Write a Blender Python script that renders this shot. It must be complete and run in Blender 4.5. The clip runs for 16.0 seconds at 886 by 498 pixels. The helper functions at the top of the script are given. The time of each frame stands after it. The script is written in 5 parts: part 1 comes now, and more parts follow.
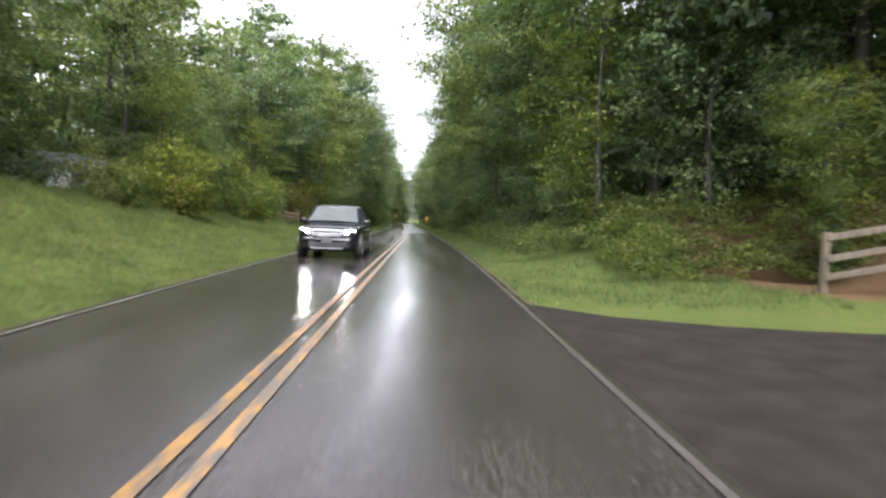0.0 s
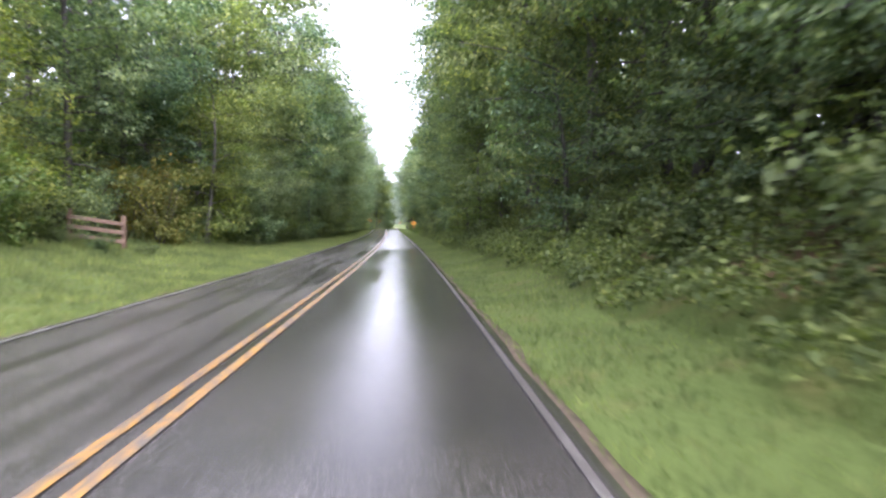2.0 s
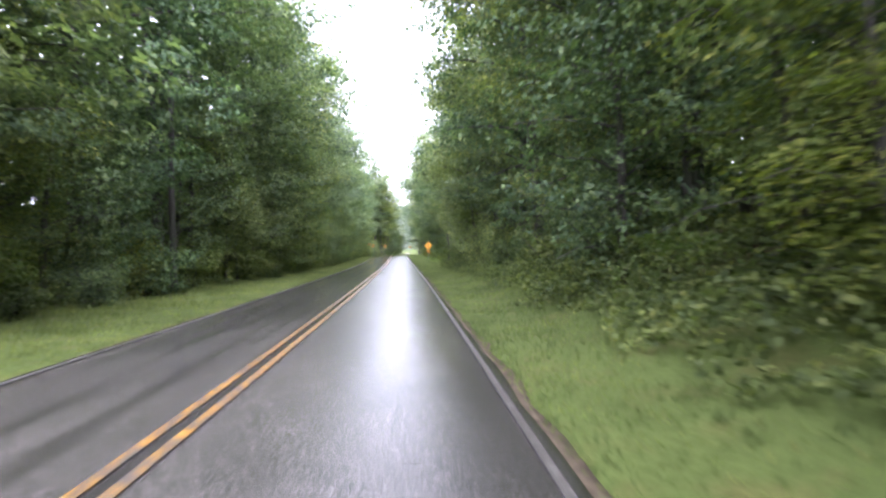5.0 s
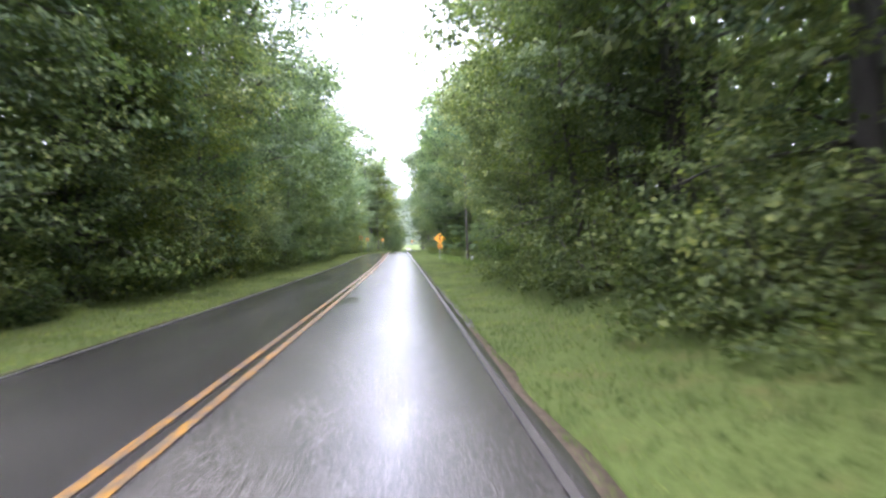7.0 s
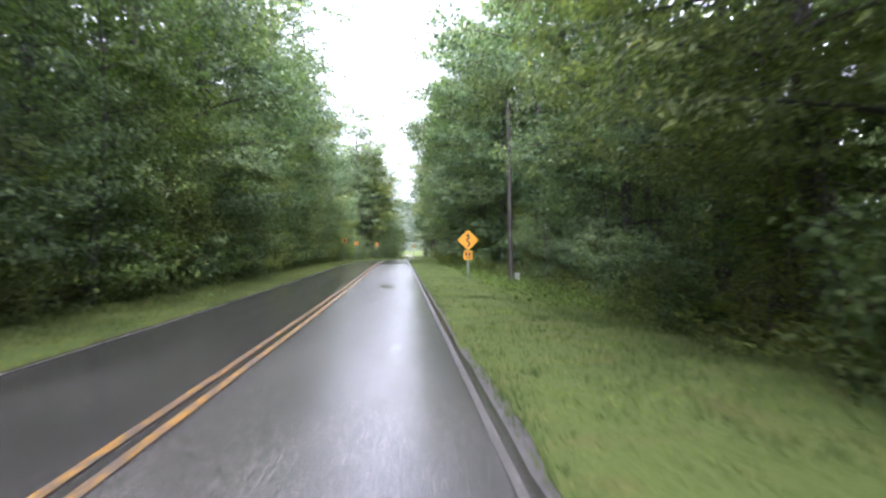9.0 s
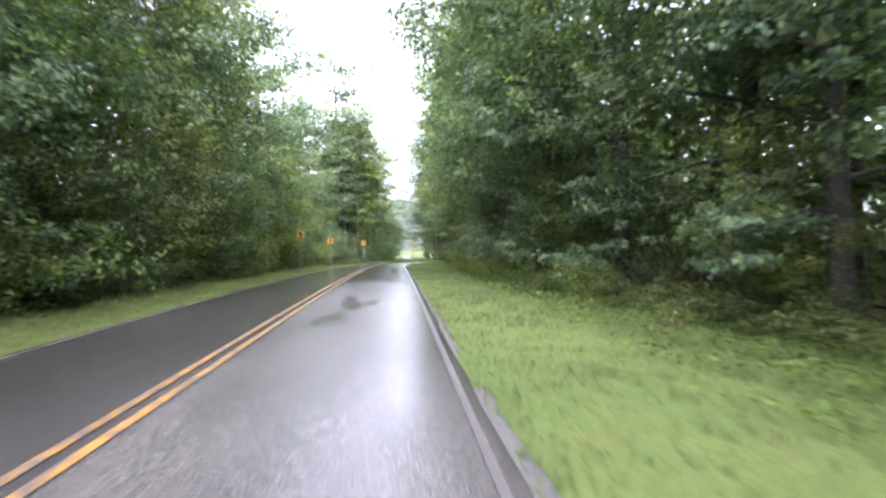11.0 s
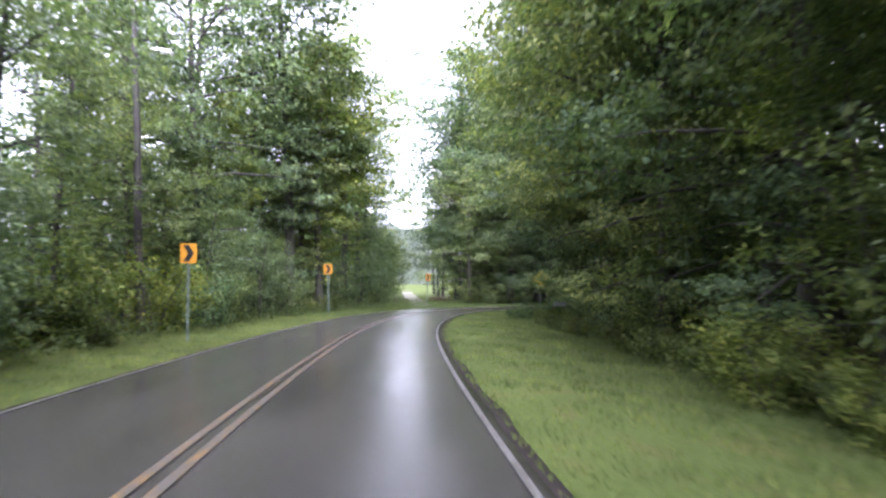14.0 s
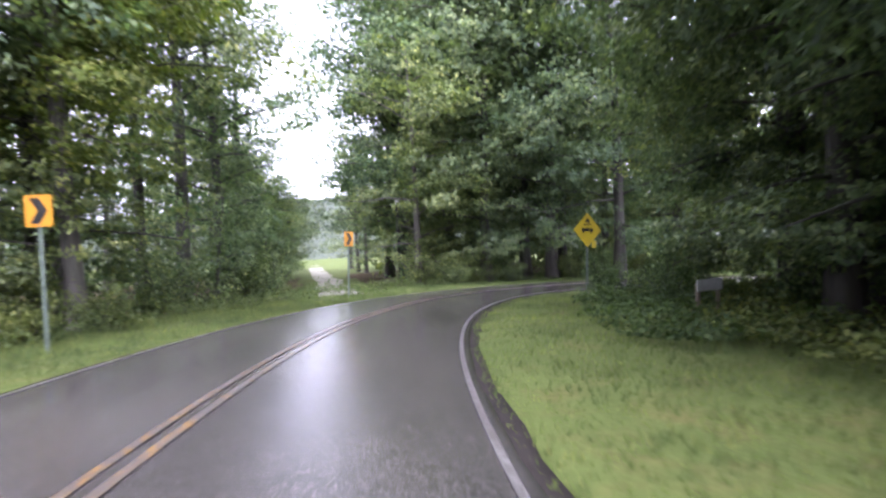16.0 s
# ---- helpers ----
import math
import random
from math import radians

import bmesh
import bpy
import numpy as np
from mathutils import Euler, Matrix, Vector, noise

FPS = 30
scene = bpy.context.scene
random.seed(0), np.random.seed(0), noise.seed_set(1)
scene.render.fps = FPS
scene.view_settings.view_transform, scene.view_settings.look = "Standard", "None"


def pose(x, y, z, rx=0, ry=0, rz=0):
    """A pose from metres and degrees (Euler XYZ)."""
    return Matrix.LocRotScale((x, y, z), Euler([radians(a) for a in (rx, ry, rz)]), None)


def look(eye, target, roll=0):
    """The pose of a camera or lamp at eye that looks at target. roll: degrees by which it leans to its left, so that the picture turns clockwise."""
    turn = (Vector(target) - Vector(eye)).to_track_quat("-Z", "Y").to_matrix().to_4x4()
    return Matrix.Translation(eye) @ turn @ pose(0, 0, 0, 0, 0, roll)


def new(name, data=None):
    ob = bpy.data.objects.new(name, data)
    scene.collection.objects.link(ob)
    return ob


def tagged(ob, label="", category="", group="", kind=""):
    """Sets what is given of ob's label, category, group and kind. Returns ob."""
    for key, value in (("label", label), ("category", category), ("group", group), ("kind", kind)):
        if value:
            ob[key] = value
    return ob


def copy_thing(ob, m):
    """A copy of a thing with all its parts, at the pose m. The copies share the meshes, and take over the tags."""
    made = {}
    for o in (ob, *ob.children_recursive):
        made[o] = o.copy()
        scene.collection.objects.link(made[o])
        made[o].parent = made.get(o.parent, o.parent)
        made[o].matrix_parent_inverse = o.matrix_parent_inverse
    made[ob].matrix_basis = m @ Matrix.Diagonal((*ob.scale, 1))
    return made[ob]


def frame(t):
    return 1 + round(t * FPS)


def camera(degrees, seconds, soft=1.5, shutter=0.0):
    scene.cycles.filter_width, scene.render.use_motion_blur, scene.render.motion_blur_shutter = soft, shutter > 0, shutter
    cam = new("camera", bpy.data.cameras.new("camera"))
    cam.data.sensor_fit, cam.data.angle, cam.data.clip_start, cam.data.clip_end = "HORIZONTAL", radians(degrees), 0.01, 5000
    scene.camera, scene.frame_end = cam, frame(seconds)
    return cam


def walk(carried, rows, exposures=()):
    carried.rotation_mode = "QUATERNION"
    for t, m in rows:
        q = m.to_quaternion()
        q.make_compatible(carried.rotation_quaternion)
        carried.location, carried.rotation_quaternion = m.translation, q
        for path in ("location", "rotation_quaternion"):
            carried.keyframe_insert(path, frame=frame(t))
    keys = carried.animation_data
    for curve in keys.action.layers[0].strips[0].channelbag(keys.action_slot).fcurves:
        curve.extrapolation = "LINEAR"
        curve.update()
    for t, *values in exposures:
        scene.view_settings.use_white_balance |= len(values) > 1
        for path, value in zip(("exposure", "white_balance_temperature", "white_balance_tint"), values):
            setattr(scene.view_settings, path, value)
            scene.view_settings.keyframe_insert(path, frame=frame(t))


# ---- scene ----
cam = camera(70.1, 16.0, soft=2.4, shutter=0.3)
PATH = [
    (0, (1.199, -11.358, 1.387), (1.526, -1.376, 0.883), 2.6),
    (0.5, (1.382, -4.709, 1.484), (1.878, 5.268, 1.019), 2.4),
    (1, (1.510, 1.940, 1.453), (2.070, 11.915, 1.017), 1.2),
    (1.5, (1.694, 8.589, 1.437), (2.232, 18.563, 0.959), 1.7),
    (2, (1.760, 15.237, 1.356), (2.247, 25.216, 0.917), 0.8),
    (2.5, (1.657, 21.885, 1.346), (2.115, 31.865, 0.917), 0.2),
    (3, (1.648, 28.529, 1.273), (2.055, 38.511, 0.829), -0.5),
    (5.5, (1.167, 61.719, 0.895), (1.467, 71.714, 0.874), -1.7),
    (6, (0.901, 68.375, 0.841), (1.228, 78.369, 0.785), -0.5),
    (6.5, (0.796, 75.050, 0.803), (1.087, 85.045, 0.717), -0.5),
    (7, (0.647, 81.722, 0.740), (0.921, 91.717, 0.597), -1.7),
    (7.5, (0.427, 88.457, 0.707), (0.740, 98.449, 0.462), -0.4),
    (8, (0.157, 95.305, 0.575), (0.471, 105.300, 0.533), -0.8),
    (8.5, (0.022, 102.424, 0.639), (0.276, 112.420, 0.595), -0.8),
    (11, (-1.123, 140.325, 0.455), (-0.807, 150.320, 0.412), -1.1),
    (11.5, (-1.644, 147.916, 0.468), (-1.312, 157.910, 0.460), -0.1),
    (12, (-1.935, 155.618, 0.487), (-1.655, 165.613, 0.431), 0.8),
    (12.5, (-2.488, 163.417, 0.431), (-2.135, 173.411, 0.515), 0.0),
    (13, (-2.918, 171.133, 0.542), (-2.571, 181.118, 1.041), 0.3),
    (13.5, (-3.216, 178.792, 0.451), (-2.878, 188.778, 0.918), 0.1),
    (14, (-3.500, 186.062, 0.406), (-3.104, 196.047, 0.889), -0.2),
    (14.5, (-3.601, 192.996, 0.250), (-3.202, 202.979, 0.742), -0.8),
    (15, (-3.691, 199.610, 0.202), (-3.097, 209.582, 0.731), -0.1),
    (15.5, (-3.738, 205.959, 0.117), (-2.660, 215.892, 0.584), -0.8),
    (16, (-3.481, 211.993, -0.037), (-1.721, 221.836, -0.034), -2.6),
]
walk(cam, [(t, look(eye, target, roll)) for t, eye, target, roll in PATH],
     [(t, stops, kelvin, tint) for t, stops, kelvin, tint in ((0, 2.4, 6200, 19), (1, 2.48, 6000, 22), (1.5, 2.85, 5850, 25), (2.5, 3.28, 5750, 27), (5.5, 3.52, 5700, 26), (7.4, 3.64, 5680, 26), (8.5, 3.3, 5680, 24), (11, 3.6, 5640, 28), (12, 3.76, 5620, 30), (12.5, 3.5, 5640, 29), (13.5, 3.12, 5650, 29), (14.25, 3.36, 5650, 29), (15, 3.45, 5650, 30), (15.5, 3.45, 5650, 32), (16, 3.4, 5650, 34))])

# ---------------------------------------------------------------- light
SUN_EL, SUN_ROT = radians(57), radians(181)
world = bpy.data.worlds.new("overcast")
scene.world = world
world.use_nodes = True
wt = world.node_tree
bg = wt.nodes["Background"]
sky = wt.nodes.new("ShaderNodeTexSky")
sky.sky_type = "NISHITA"
sky.sun_disc = False
sky.sun_elevation, sky.sun_rotation = SUN_EL, SUN_ROT
sky.dust_density, sky.air_density = 3.0, 1.0
grey = wt.nodes.new("ShaderNodeHueSaturation")
grey.inputs["Saturation"].default_value = 0.12
wt.links.new(sky.outputs[0], grey.inputs["Color"])
wt.links.new(grey.outputs[0], bg.inputs["Color"])
bg.inputs["Strength"].default_value = 0.115
sun = new("sun", bpy.data.lights.new("sun", "SUN"))
sun.data.energy, sun.data.angle, sun.data.color = 1.5, radians(60), (1, 0.985, 0.96)
sun.matrix_world = look((0, 0, 60), (-math.sin(SUN_ROT) * 30, -math.cos(SUN_ROT) * 30, 60 - 30 * math.tan(SUN_EL)))


# ---------------------------------------------------------------- materials
def material(name):
    m = bpy.data.materials.new(name)
    m.use_nodes = True
    nt = m.node_tree
    return m, nt, nt.nodes["Principled BSDF"]


def node(nt, kind, **inputs):
    n = nt.nodes.new(kind)
    for key, value in inputs.items():
        n.inputs[key.replace("_", " ")].default_value = value
    return n


def ramp(nt, source, stops):
    n = nt.nodes.new("ShaderNodeValToRGB")
    el = n.color_ramp.elements
    while len(el) < len(stops):
        el.new(0.5)
    for e, (pos, col) in zip(el, stops):
        e.position, e.color = pos, (*col, 1)
    nt.links.new(source, n.inputs[0])
    return n


def mixed(nt, factor, a, b, kind="MIX"):
    n = nt.nodes.new("ShaderNodeMix")
    n.data_type, n.blend_type = "RGBA", kind
    for sock, val in ((n.inputs[0], factor), (n.inputs[6], a), (n.inputs[7], b)):
        if hasattr(val, "links"):
            nt.links.new(val, sock)
        else:
            sock.default_value = val if isinstance(val, float) else (*val, 1)
    return n.outputs[2]


def coords(nt, scale=(1, 1, 1)):
    c = nt.nodes.new("ShaderNodeNewGeometry")
    m = nt.nodes.new("ShaderNodeMapping")
    m.inputs["Scale"].default_value = scale
    nt.links.new(c.outputs["Position"], m.inputs["Vector"])
    return m.outputs[0]


def noise_of(nt, scale, detail=4.0, vec=None, rough=0.55):
    n = node(nt, "ShaderNodeTexNoise", Scale=scale, Detail=detail, Roughness=rough)
    nt.links.new(vec if vec else coords(nt), n.inputs["Vector"])
    return n.outputs[0]


def bumped(nt, bsdf, height, strength, distance=0.02):
    b = node(nt, "ShaderNodeBump", Strength=strength, Distance=distance)
    nt.links.new(height, b.inputs["Height"])
    nt.links.new(b.outputs[0], bsdf.inputs["Normal"])


def paint(name, col, rough=0.5, metal=0.0, vary=0.15, scale=6.0, bump=0.1):
    m, nt, b = material(name)
    n = noise_of(nt, scale, 5.0)
    r = ramp(nt, n, [(0.3, [c * (1 - vary) for c in col]), (0.7, [min(1, c * (1 + vary)) for c in col])])
    nt.links.new(r.outputs[0], b.inputs["Base Color"])
    b.inputs["Roughness"].default_value, b.inputs["Metallic"].default_value = rough, metal
    if bump:
        bumped(nt, b, noise_of(nt, scale * 12, 3.0), bump, 0.01)
    return m


def wet_asphalt():
    m, nt, b = material("wet_asphalt")
    fine = noise_of(nt, 60.0, 6.0, None, 0.8)
    patch = noise_of(nt, 0.7, 5.0, coords(nt, (1.0, 0.35, 1.0)))
    streak = noise_of(nt, 1.0, 4.0, coords(nt, (2.2, 0.06, 1.0)))
    col = ramp(nt, fine, [(0.38, (0.008, 0.008, 0.008)), (0.54, (0.042, 0.040, 0.037)), (0.66, (0.16, 0.152, 0.14))])
    dark = ramp(nt, patch, [(0.35, (0.62, 0.61, 0.6)), (0.7, (1.05, 1.03, 1.0))])
    tinted = mixed(nt, 1.0, col.outputs[0], dark.outputs[0], "MULTIPLY")
    # water lies in the wheel tracks of both lanes
    across = nt.nodes.new("ShaderNodeAttribute")
    across.attribute_name = "track"
    rr = ramp(nt, across.outputs["Fac"], [(0.0, (0.19, 0.19, 0.19)), (1.0, (0.10, 0.10, 0.10))])
    vary = ramp(nt, streak, [(0.2, (0.85, 0.85, 0.85)), (0.8, (1.07, 1.07, 1.07))])
    puddle = ramp(nt, noise_of(nt, 1.0, 5.0, coords(nt, (1.5, 0.16, 1.0)), 0.6), [(0.5, (1, 1, 1)), (0.66, (0.3, 0.3, 0.3))])
    spots_wet = ramp(nt, patch, [(0.25, (0.8, 0.8, 0.8)), (0.75, (1.06, 1.06, 1.06))])
    damp = mixed(nt, 1.0, spots_wet.outputs[0], puddle.outputs[0], "MULTIPLY")
    rough = mixed(nt, 1.0, mixed(nt, 1.0, rr.outputs[0], vary.outputs[0], "MULTIPLY"), damp, "MULTIPLY")
    # older, coarser surfacing of one lane, plus sheen areas, spread the sky's light wide
    coarse = nt.nodes.new("ShaderNodeAttribute")
    coarse.attribute_name = "coarse"
    worn = ramp(nt, noise_of(nt, 1.0, 5.0, coords(nt, (0.9, 0.22, 1.0)), 0.6), [(0.33, (0.12, 0.12, 0.12)), (0.41, (0.25, 0.25, 0.25))])
    rough = mixed(nt, coarse.outputs["Fac"], rough, worn.outputs[0])
    nt.links.new(rough, b.inputs["Roughness"])
    # these parts get a lighter colour too, so some sheen is painted in
    old = mixed(nt, coarse.outputs["Fac"], (1.0, 1.0, 1.0), (1.8, 1.8, 1.78))
    nt.links.new(mixed(nt, 1.0, tinted, old, "MULTIPLY"), b.inputs["Base Color"])
    b.inputs["IOR"].default_value = 1.34
    gritty = mixed(nt, 1.0, fine, puddle.outputs[0], "MULTIPLY")
    bumped(nt, b, gritty, 0.3, 0.005)
    return m


def road_paint(name, col, worn):
    m, nt, b = material(name)
    n = noise_of(nt, 13.0, 8.0, coords(nt, (1, 0.35, 1)), 0.78)
    r = ramp(nt, n, [(worn - 0.06, (0.06, 0.055, 0.05)), (worn + 0.05, col)])
    nt.links.new(r.outputs[0], b.inputs["Base Color"])
    b.inputs["Roughness"].default_value = 0.3
    bumped(nt, b, noise_of(nt, 90.0, 3.0), 0.2, 0.004)
    return m


def earth():
    """Verge and forest floor: mown grass, dry straw, red clay and leaf litter."""
    m, nt, b = material("verge_ground")
    fine = noise_of(nt, 14.0, 6.0)
    mid = noise_of(nt, 1.3, 5.0)
    big = noise_of(nt, 0.16, 4.0)
    grass = ramp(nt, fine, [(0.25, (0.044, 0.058, 0.016)), (0.6, (0.062, 0.083, 0.024)), (0.85, (0.085, 0.1, 0.034))])
    dry = ramp(nt, fine, [(0.3, (0.06, 0.048, 0.018)), (0.8, (0.13, 0.11, 0.045))])
    clay = ramp(nt, fine, [(0.3, (0.066, 0.040, 0.021)), (0.8, (0.13, 0.083, 0.05))])
    dryness = ramp(nt, mid, [(0.52, (0, 0, 0)), (0.72, (0.55, 0.55, 0.55))])
    c = mixed(nt, dryness.outputs[0], grass.outputs[0], dry.outputs[0])
    bare = nt.nodes.new("ShaderNodeAttribute")
    bare.attribute_name = "bare"
    mask = ramp(nt, bare.outputs["Fac"], [(0.4, (0, 0, 0)), (0.6, (1, 1, 1))])
    c = mixed(nt, mask.outputs[0], c, clay.outputs[0])
    litter = ramp(nt, fine, [(0.3, (0.022, 0.018, 0.010)), (0.8, (0.085, 0.06, 0.032))])
    wood = nt.nodes.new("ShaderNodeAttribute")
    wood.attribute_name = "woodland"
    wm = ramp(nt, wood.outputs["Fac"], [(0.35, (0, 0, 0)), (0.65, (1, 1, 1))])
    c = mixed(nt, wm.outputs[0], c, litter.outputs[0])
    tone = ramp(nt, big, [(0.3, (0.8, 0.85, 0.8)), (0.7, (1.1, 1.08, 1.0))])
    nt.links.new(mixed(nt, 1.0, c, tone.outputs[0], "MULTIPLY"), b.inputs["Base Color"])
    b.inputs["Roughness"].default_value = 0.95
    b.inputs["Specular IOR Level"].default_value = 0.06
    bumped(nt, b, fine, 0.35, 0.04)
    return m


def leafage(name, dark, light, yellow, rough=0.55, gloss=0.13):
    """Wet leaves: each leaf has its own shade, each plant its own tone."""
    m, nt, b = material(name)
    geo = nt.nodes.new("ShaderNodeNewGeometry")
    r = ramp(nt, geo.outputs["Random Per Island"], [(0.0, dark), (0.65, light), (1.0, yellow)])
    info = nt.nodes.new("ShaderNodeObjectInfo")
    tone = ramp(nt, info.outputs["Random"], [(0.0, (0.7, 0.82, 0.8)), (0.5, (1, 1, 1)), (1.0, (1.3, 1.15, 0.85))])
    clump = ramp(nt, noise_of(nt, 0.45, 3.0), [(0.32, (0.62, 0.66, 0.66)), (0.68, (1.2, 1.18, 1.05))])
    spray = ramp(nt, noise_of(nt, 1.9, 2.0), [(0.36, (0.72, 0.76, 0.78)), (0.66, (1.28, 1.24, 1.1))])
    c = mixed(nt, 1.0, mixed(nt, 1.0, r.outputs[0], tone.outputs[0], "MULTIPLY"), clump.outputs[0], "MULTIPLY")
    c = mixed(nt, 1.0, c, spray.outputs[0], "MULTIPLY")
    nt.links.new(c, b.inputs["Base Color"])
    b.inputs["Roughness"].default_value = rough
    b.inputs["Specular IOR Level"].default_value = gloss
    tr = nt.nodes.new("ShaderNodeBsdfTranslucent")
    nt.links.new(mixed(nt, 1.0, c, (1.15, 1.3, 0.6), "MULTIPLY"), tr.inputs["Color"])
    mx = nt.nodes.new("ShaderNodeMixShader")
    mx.inputs[0].default_value = 0.47
    out = nt.nodes["Material Output"]
    nt.links.new(b.outputs[0], mx.inputs[1])
    nt.links.new(tr.outputs[0], mx.inputs[2])
    nt.links.new(mx.outputs[0], out.inputs["Surface"])
    return m


def bark_of(name, a, c):
    m, nt, b = material(name)
    n = noise_of(nt, 7.0, 6.0, coords(nt, (1, 1, 0.18)), 0.65)
    big = noise_of(nt, 0.9, 3.0)
    r = ramp(nt, n, [(0.3, a), (0.75, c)])
    moss = ramp(nt, big, [(0.5, (0, 0, 0)), (0.75, (0.5, 0.5, 0.5))])
    nt.links.new(mixed(nt, moss.outputs[0], r.outputs[0], (0.05, 0.07, 0.03)), b.inputs["Base Color"])
    b.inputs["Roughness"].default_value = 0.7
    bumped(nt, b, n, 0.7, 0.03)
    return m


M_ROAD = wet_asphalt()
M_YELLOW = road_paint("yellow_road_paint", (0.27, 0.14, 0.026), 0.515)
M_YELLOW_GONE = road_paint("faded_yellow_road_paint", (0.19, 0.105, 0.024), 0.56)
M_WHITE = road_paint("white_road_paint", (0.175, 0.175, 0.162), 0.55)
M_WHITE_GONE = road_paint("vanished_road_paint", (0.16, 0.155, 0.14), 0.60)
M_EARTH = earth()
M_GRAVEL = paint("sandy_gravel", (0.068, 0.054, 0.036), 0.95, 0, 0.5, 11.0, 0.8)
M_PALE_GRAVEL = paint("pale_packed_gravel", (0.05, 0.047, 0.04), 0.85, 0, 0.35, 9.0, 0.7)
M_LIT_STRIP = paint("pale_lit_strip", (0.15, 0.145, 0.11), 0.9, 0, 0.3, 5.0, 0.5)
M_GRAVEL.node_tree.nodes["Principled BSDF"].inputs["Specular IOR Level"].default_value = 0.1
M_LANE = paint("damp_lane_asphalt", (0.02, 0.0175, 0.015), 0.9, 0, 0.3, 2.0, 0.6)
M_LANE.node_tree.nodes["Principled BSDF"].inputs["Specular IOR Level"].default_value = 0.06
M_LEAF = leafage("broad_leaves", (0.065, 0.091, 0.056), (0.132, 0.180, 0.103), (0.215, 0.253, 0.120))
M_LEAF_DEEP = leafage("dark_leaves", (0.067, 0.094, 0.065), (0.132, 0.180, 0.118), (0.194, 0.238, 0.133))
M_LEAF_BRIGHT = leafage("young_leaves", (0.062, 0.087, 0.025), (0.112, 0.149, 0.043), (0.185, 0.198, 0.057))
M_LEAF_RUST = leafage("turning_leaves", (0.075, 0.082, 0.022), (0.125, 0.118, 0.032), (0.18, 0.14, 0.04))
M_FERN = leafage("bank_leaves", (0.049, 0.068, 0.032), (0.090, 0.121, 0.052), (0.132, 0.154, 0.066))
M_GRASS = leafage("grass_blades", (0.060, 0.083, 0.028), (0.080, 0.110, 0.038), (0.118, 0.132, 0.054), 0.8, 0.08)
M_BARK = bark_of("wet_bark", (0.015, 0.013, 0.011), (0.055, 0.047, 0.038))
M_PALE_BARK = bark_of("pale_bark", (0.035, 0.032, 0.028), (0.105, 0.094, 0.08))
M_POLE = bark_of("creosoted_pole_wood", (0.012, 0.010, 0.008), (0.038, 0.031, 0.026))
M_RAIL = bark_of("weathered_rail_wood", (0.07, 0.055, 0.04), (0.17, 0.135, 0.10))
M_GATE = bark_of("rusty_gate_wood", (0.06, 0.036, 0.02), (0.135, 0.08, 0.047))
M_SIGN = paint("sign_yellow", (0.37, 0.17, 0.012), 0.35, 0, 0.06, 3.0, 0)
M_SIGN_LIME = paint("sign_lime_yellow", (0.42, 0.33, 0.014), 0.35, 0, 0.06, 3.0, 0)
M_BLACK = paint("sign_black", (0.012, 0.012, 0.012), 0.4, 0, 0.2, 5.0, 0)
M_STEEL = paint("galvanised_steel", (0.22, 0.23, 0.23), 0.45, 0.8, 0.25, 8.0, 0.1)
M_POST = paint("green_sign_post", (0.10, 0.13, 0.10), 0.5, 0.3, 0.3, 9.0, 0.1)
M_CARPAINT = paint("black_car_paint", (0.008, 0.009, 0.010), 0.09, 0.0, 0.1, 2.0, 0)
M_GLASS = paint("tinted_glass", (0.02, 0.024, 0.026), 0.03, 0.0, 0.1, 1.0, 0)
# wet glass, its base colour lightened to stand in for reflected sky
M_WET_GLASS_SKY = paint("rain_wet_glass_sky_tone", (0.07, 0.08, 0.077), 0.14, 0.0, 0.12, 3.0, 0)
M_LENS = paint("clear_lamp_glass", (0.22, 0.23, 0.23), 0.1, 0.5, 0.2, 8.0, 0)
M_PLATE = paint("dull_plate", (0.07, 0.075, 0.08), 0.4, 0, 0.1, 8.0, 0)
M_RUBBER = paint("tyre_rubber", (0.015, 0.015, 0.015), 0.7, 0, 0.2, 20.0, 0.2)
M_CHROME = paint("chrome_trim", (0.62, 0.63, 0.64), 0.12, 1.0, 0.05, 2.0, 0)
M_PLASTIC = paint("black_plastic", (0.02, 0.02, 0.02), 0.5, 0, 0.15, 9.0, 0.1)
M_SHED = paint("white_clapboard", (0.72, 0.72, 0.70), 0.6, 0, 0.1, 4.0, 0.2)
M_ROOF = paint("grey_shed_roof", (0.18, 0.18, 0.19), 0.5, 0.3, 0.2, 4.0, 0.2)
M_MARKER = paint("white_marker_plastic", (0.3, 0.31, 0.3), 0.5, 0, 0.12, 8.0, 0.1)
# leaf colours greyed to carry the haze of distance
M_FAR_HAZED = leafage("hazed_hill_woods", (0.09, 0.105, 0.092), (0.115, 0.132, 0.115), (0.135, 0.152, 0.13), 0.9, 0.05)
M_LAMP, _nt, _b = material("headlight_glow")
_b.inputs["Emission Color"].default_value = (1, 0.97, 0.9, 1)
_b.inputs["Emission Strength"].default_value = 45.0


# ---------------------------------------------------------------- shapes
def mesh_object(name, verts, faces, mat, parent=None, label="", smooth=False):
    me = bpy.data.meshes.new(name)
    me.from_pydata([tuple(map(float, v)) for v in verts], [], [tuple(map(int, f)) for f in faces])
    me.materials.append(mat)
    if smooth:
        me.shade_smooth()
    ob = new(name, me)
    if parent:
        ob.parent = parent
    if label:
        ob["label"] = label
    return ob


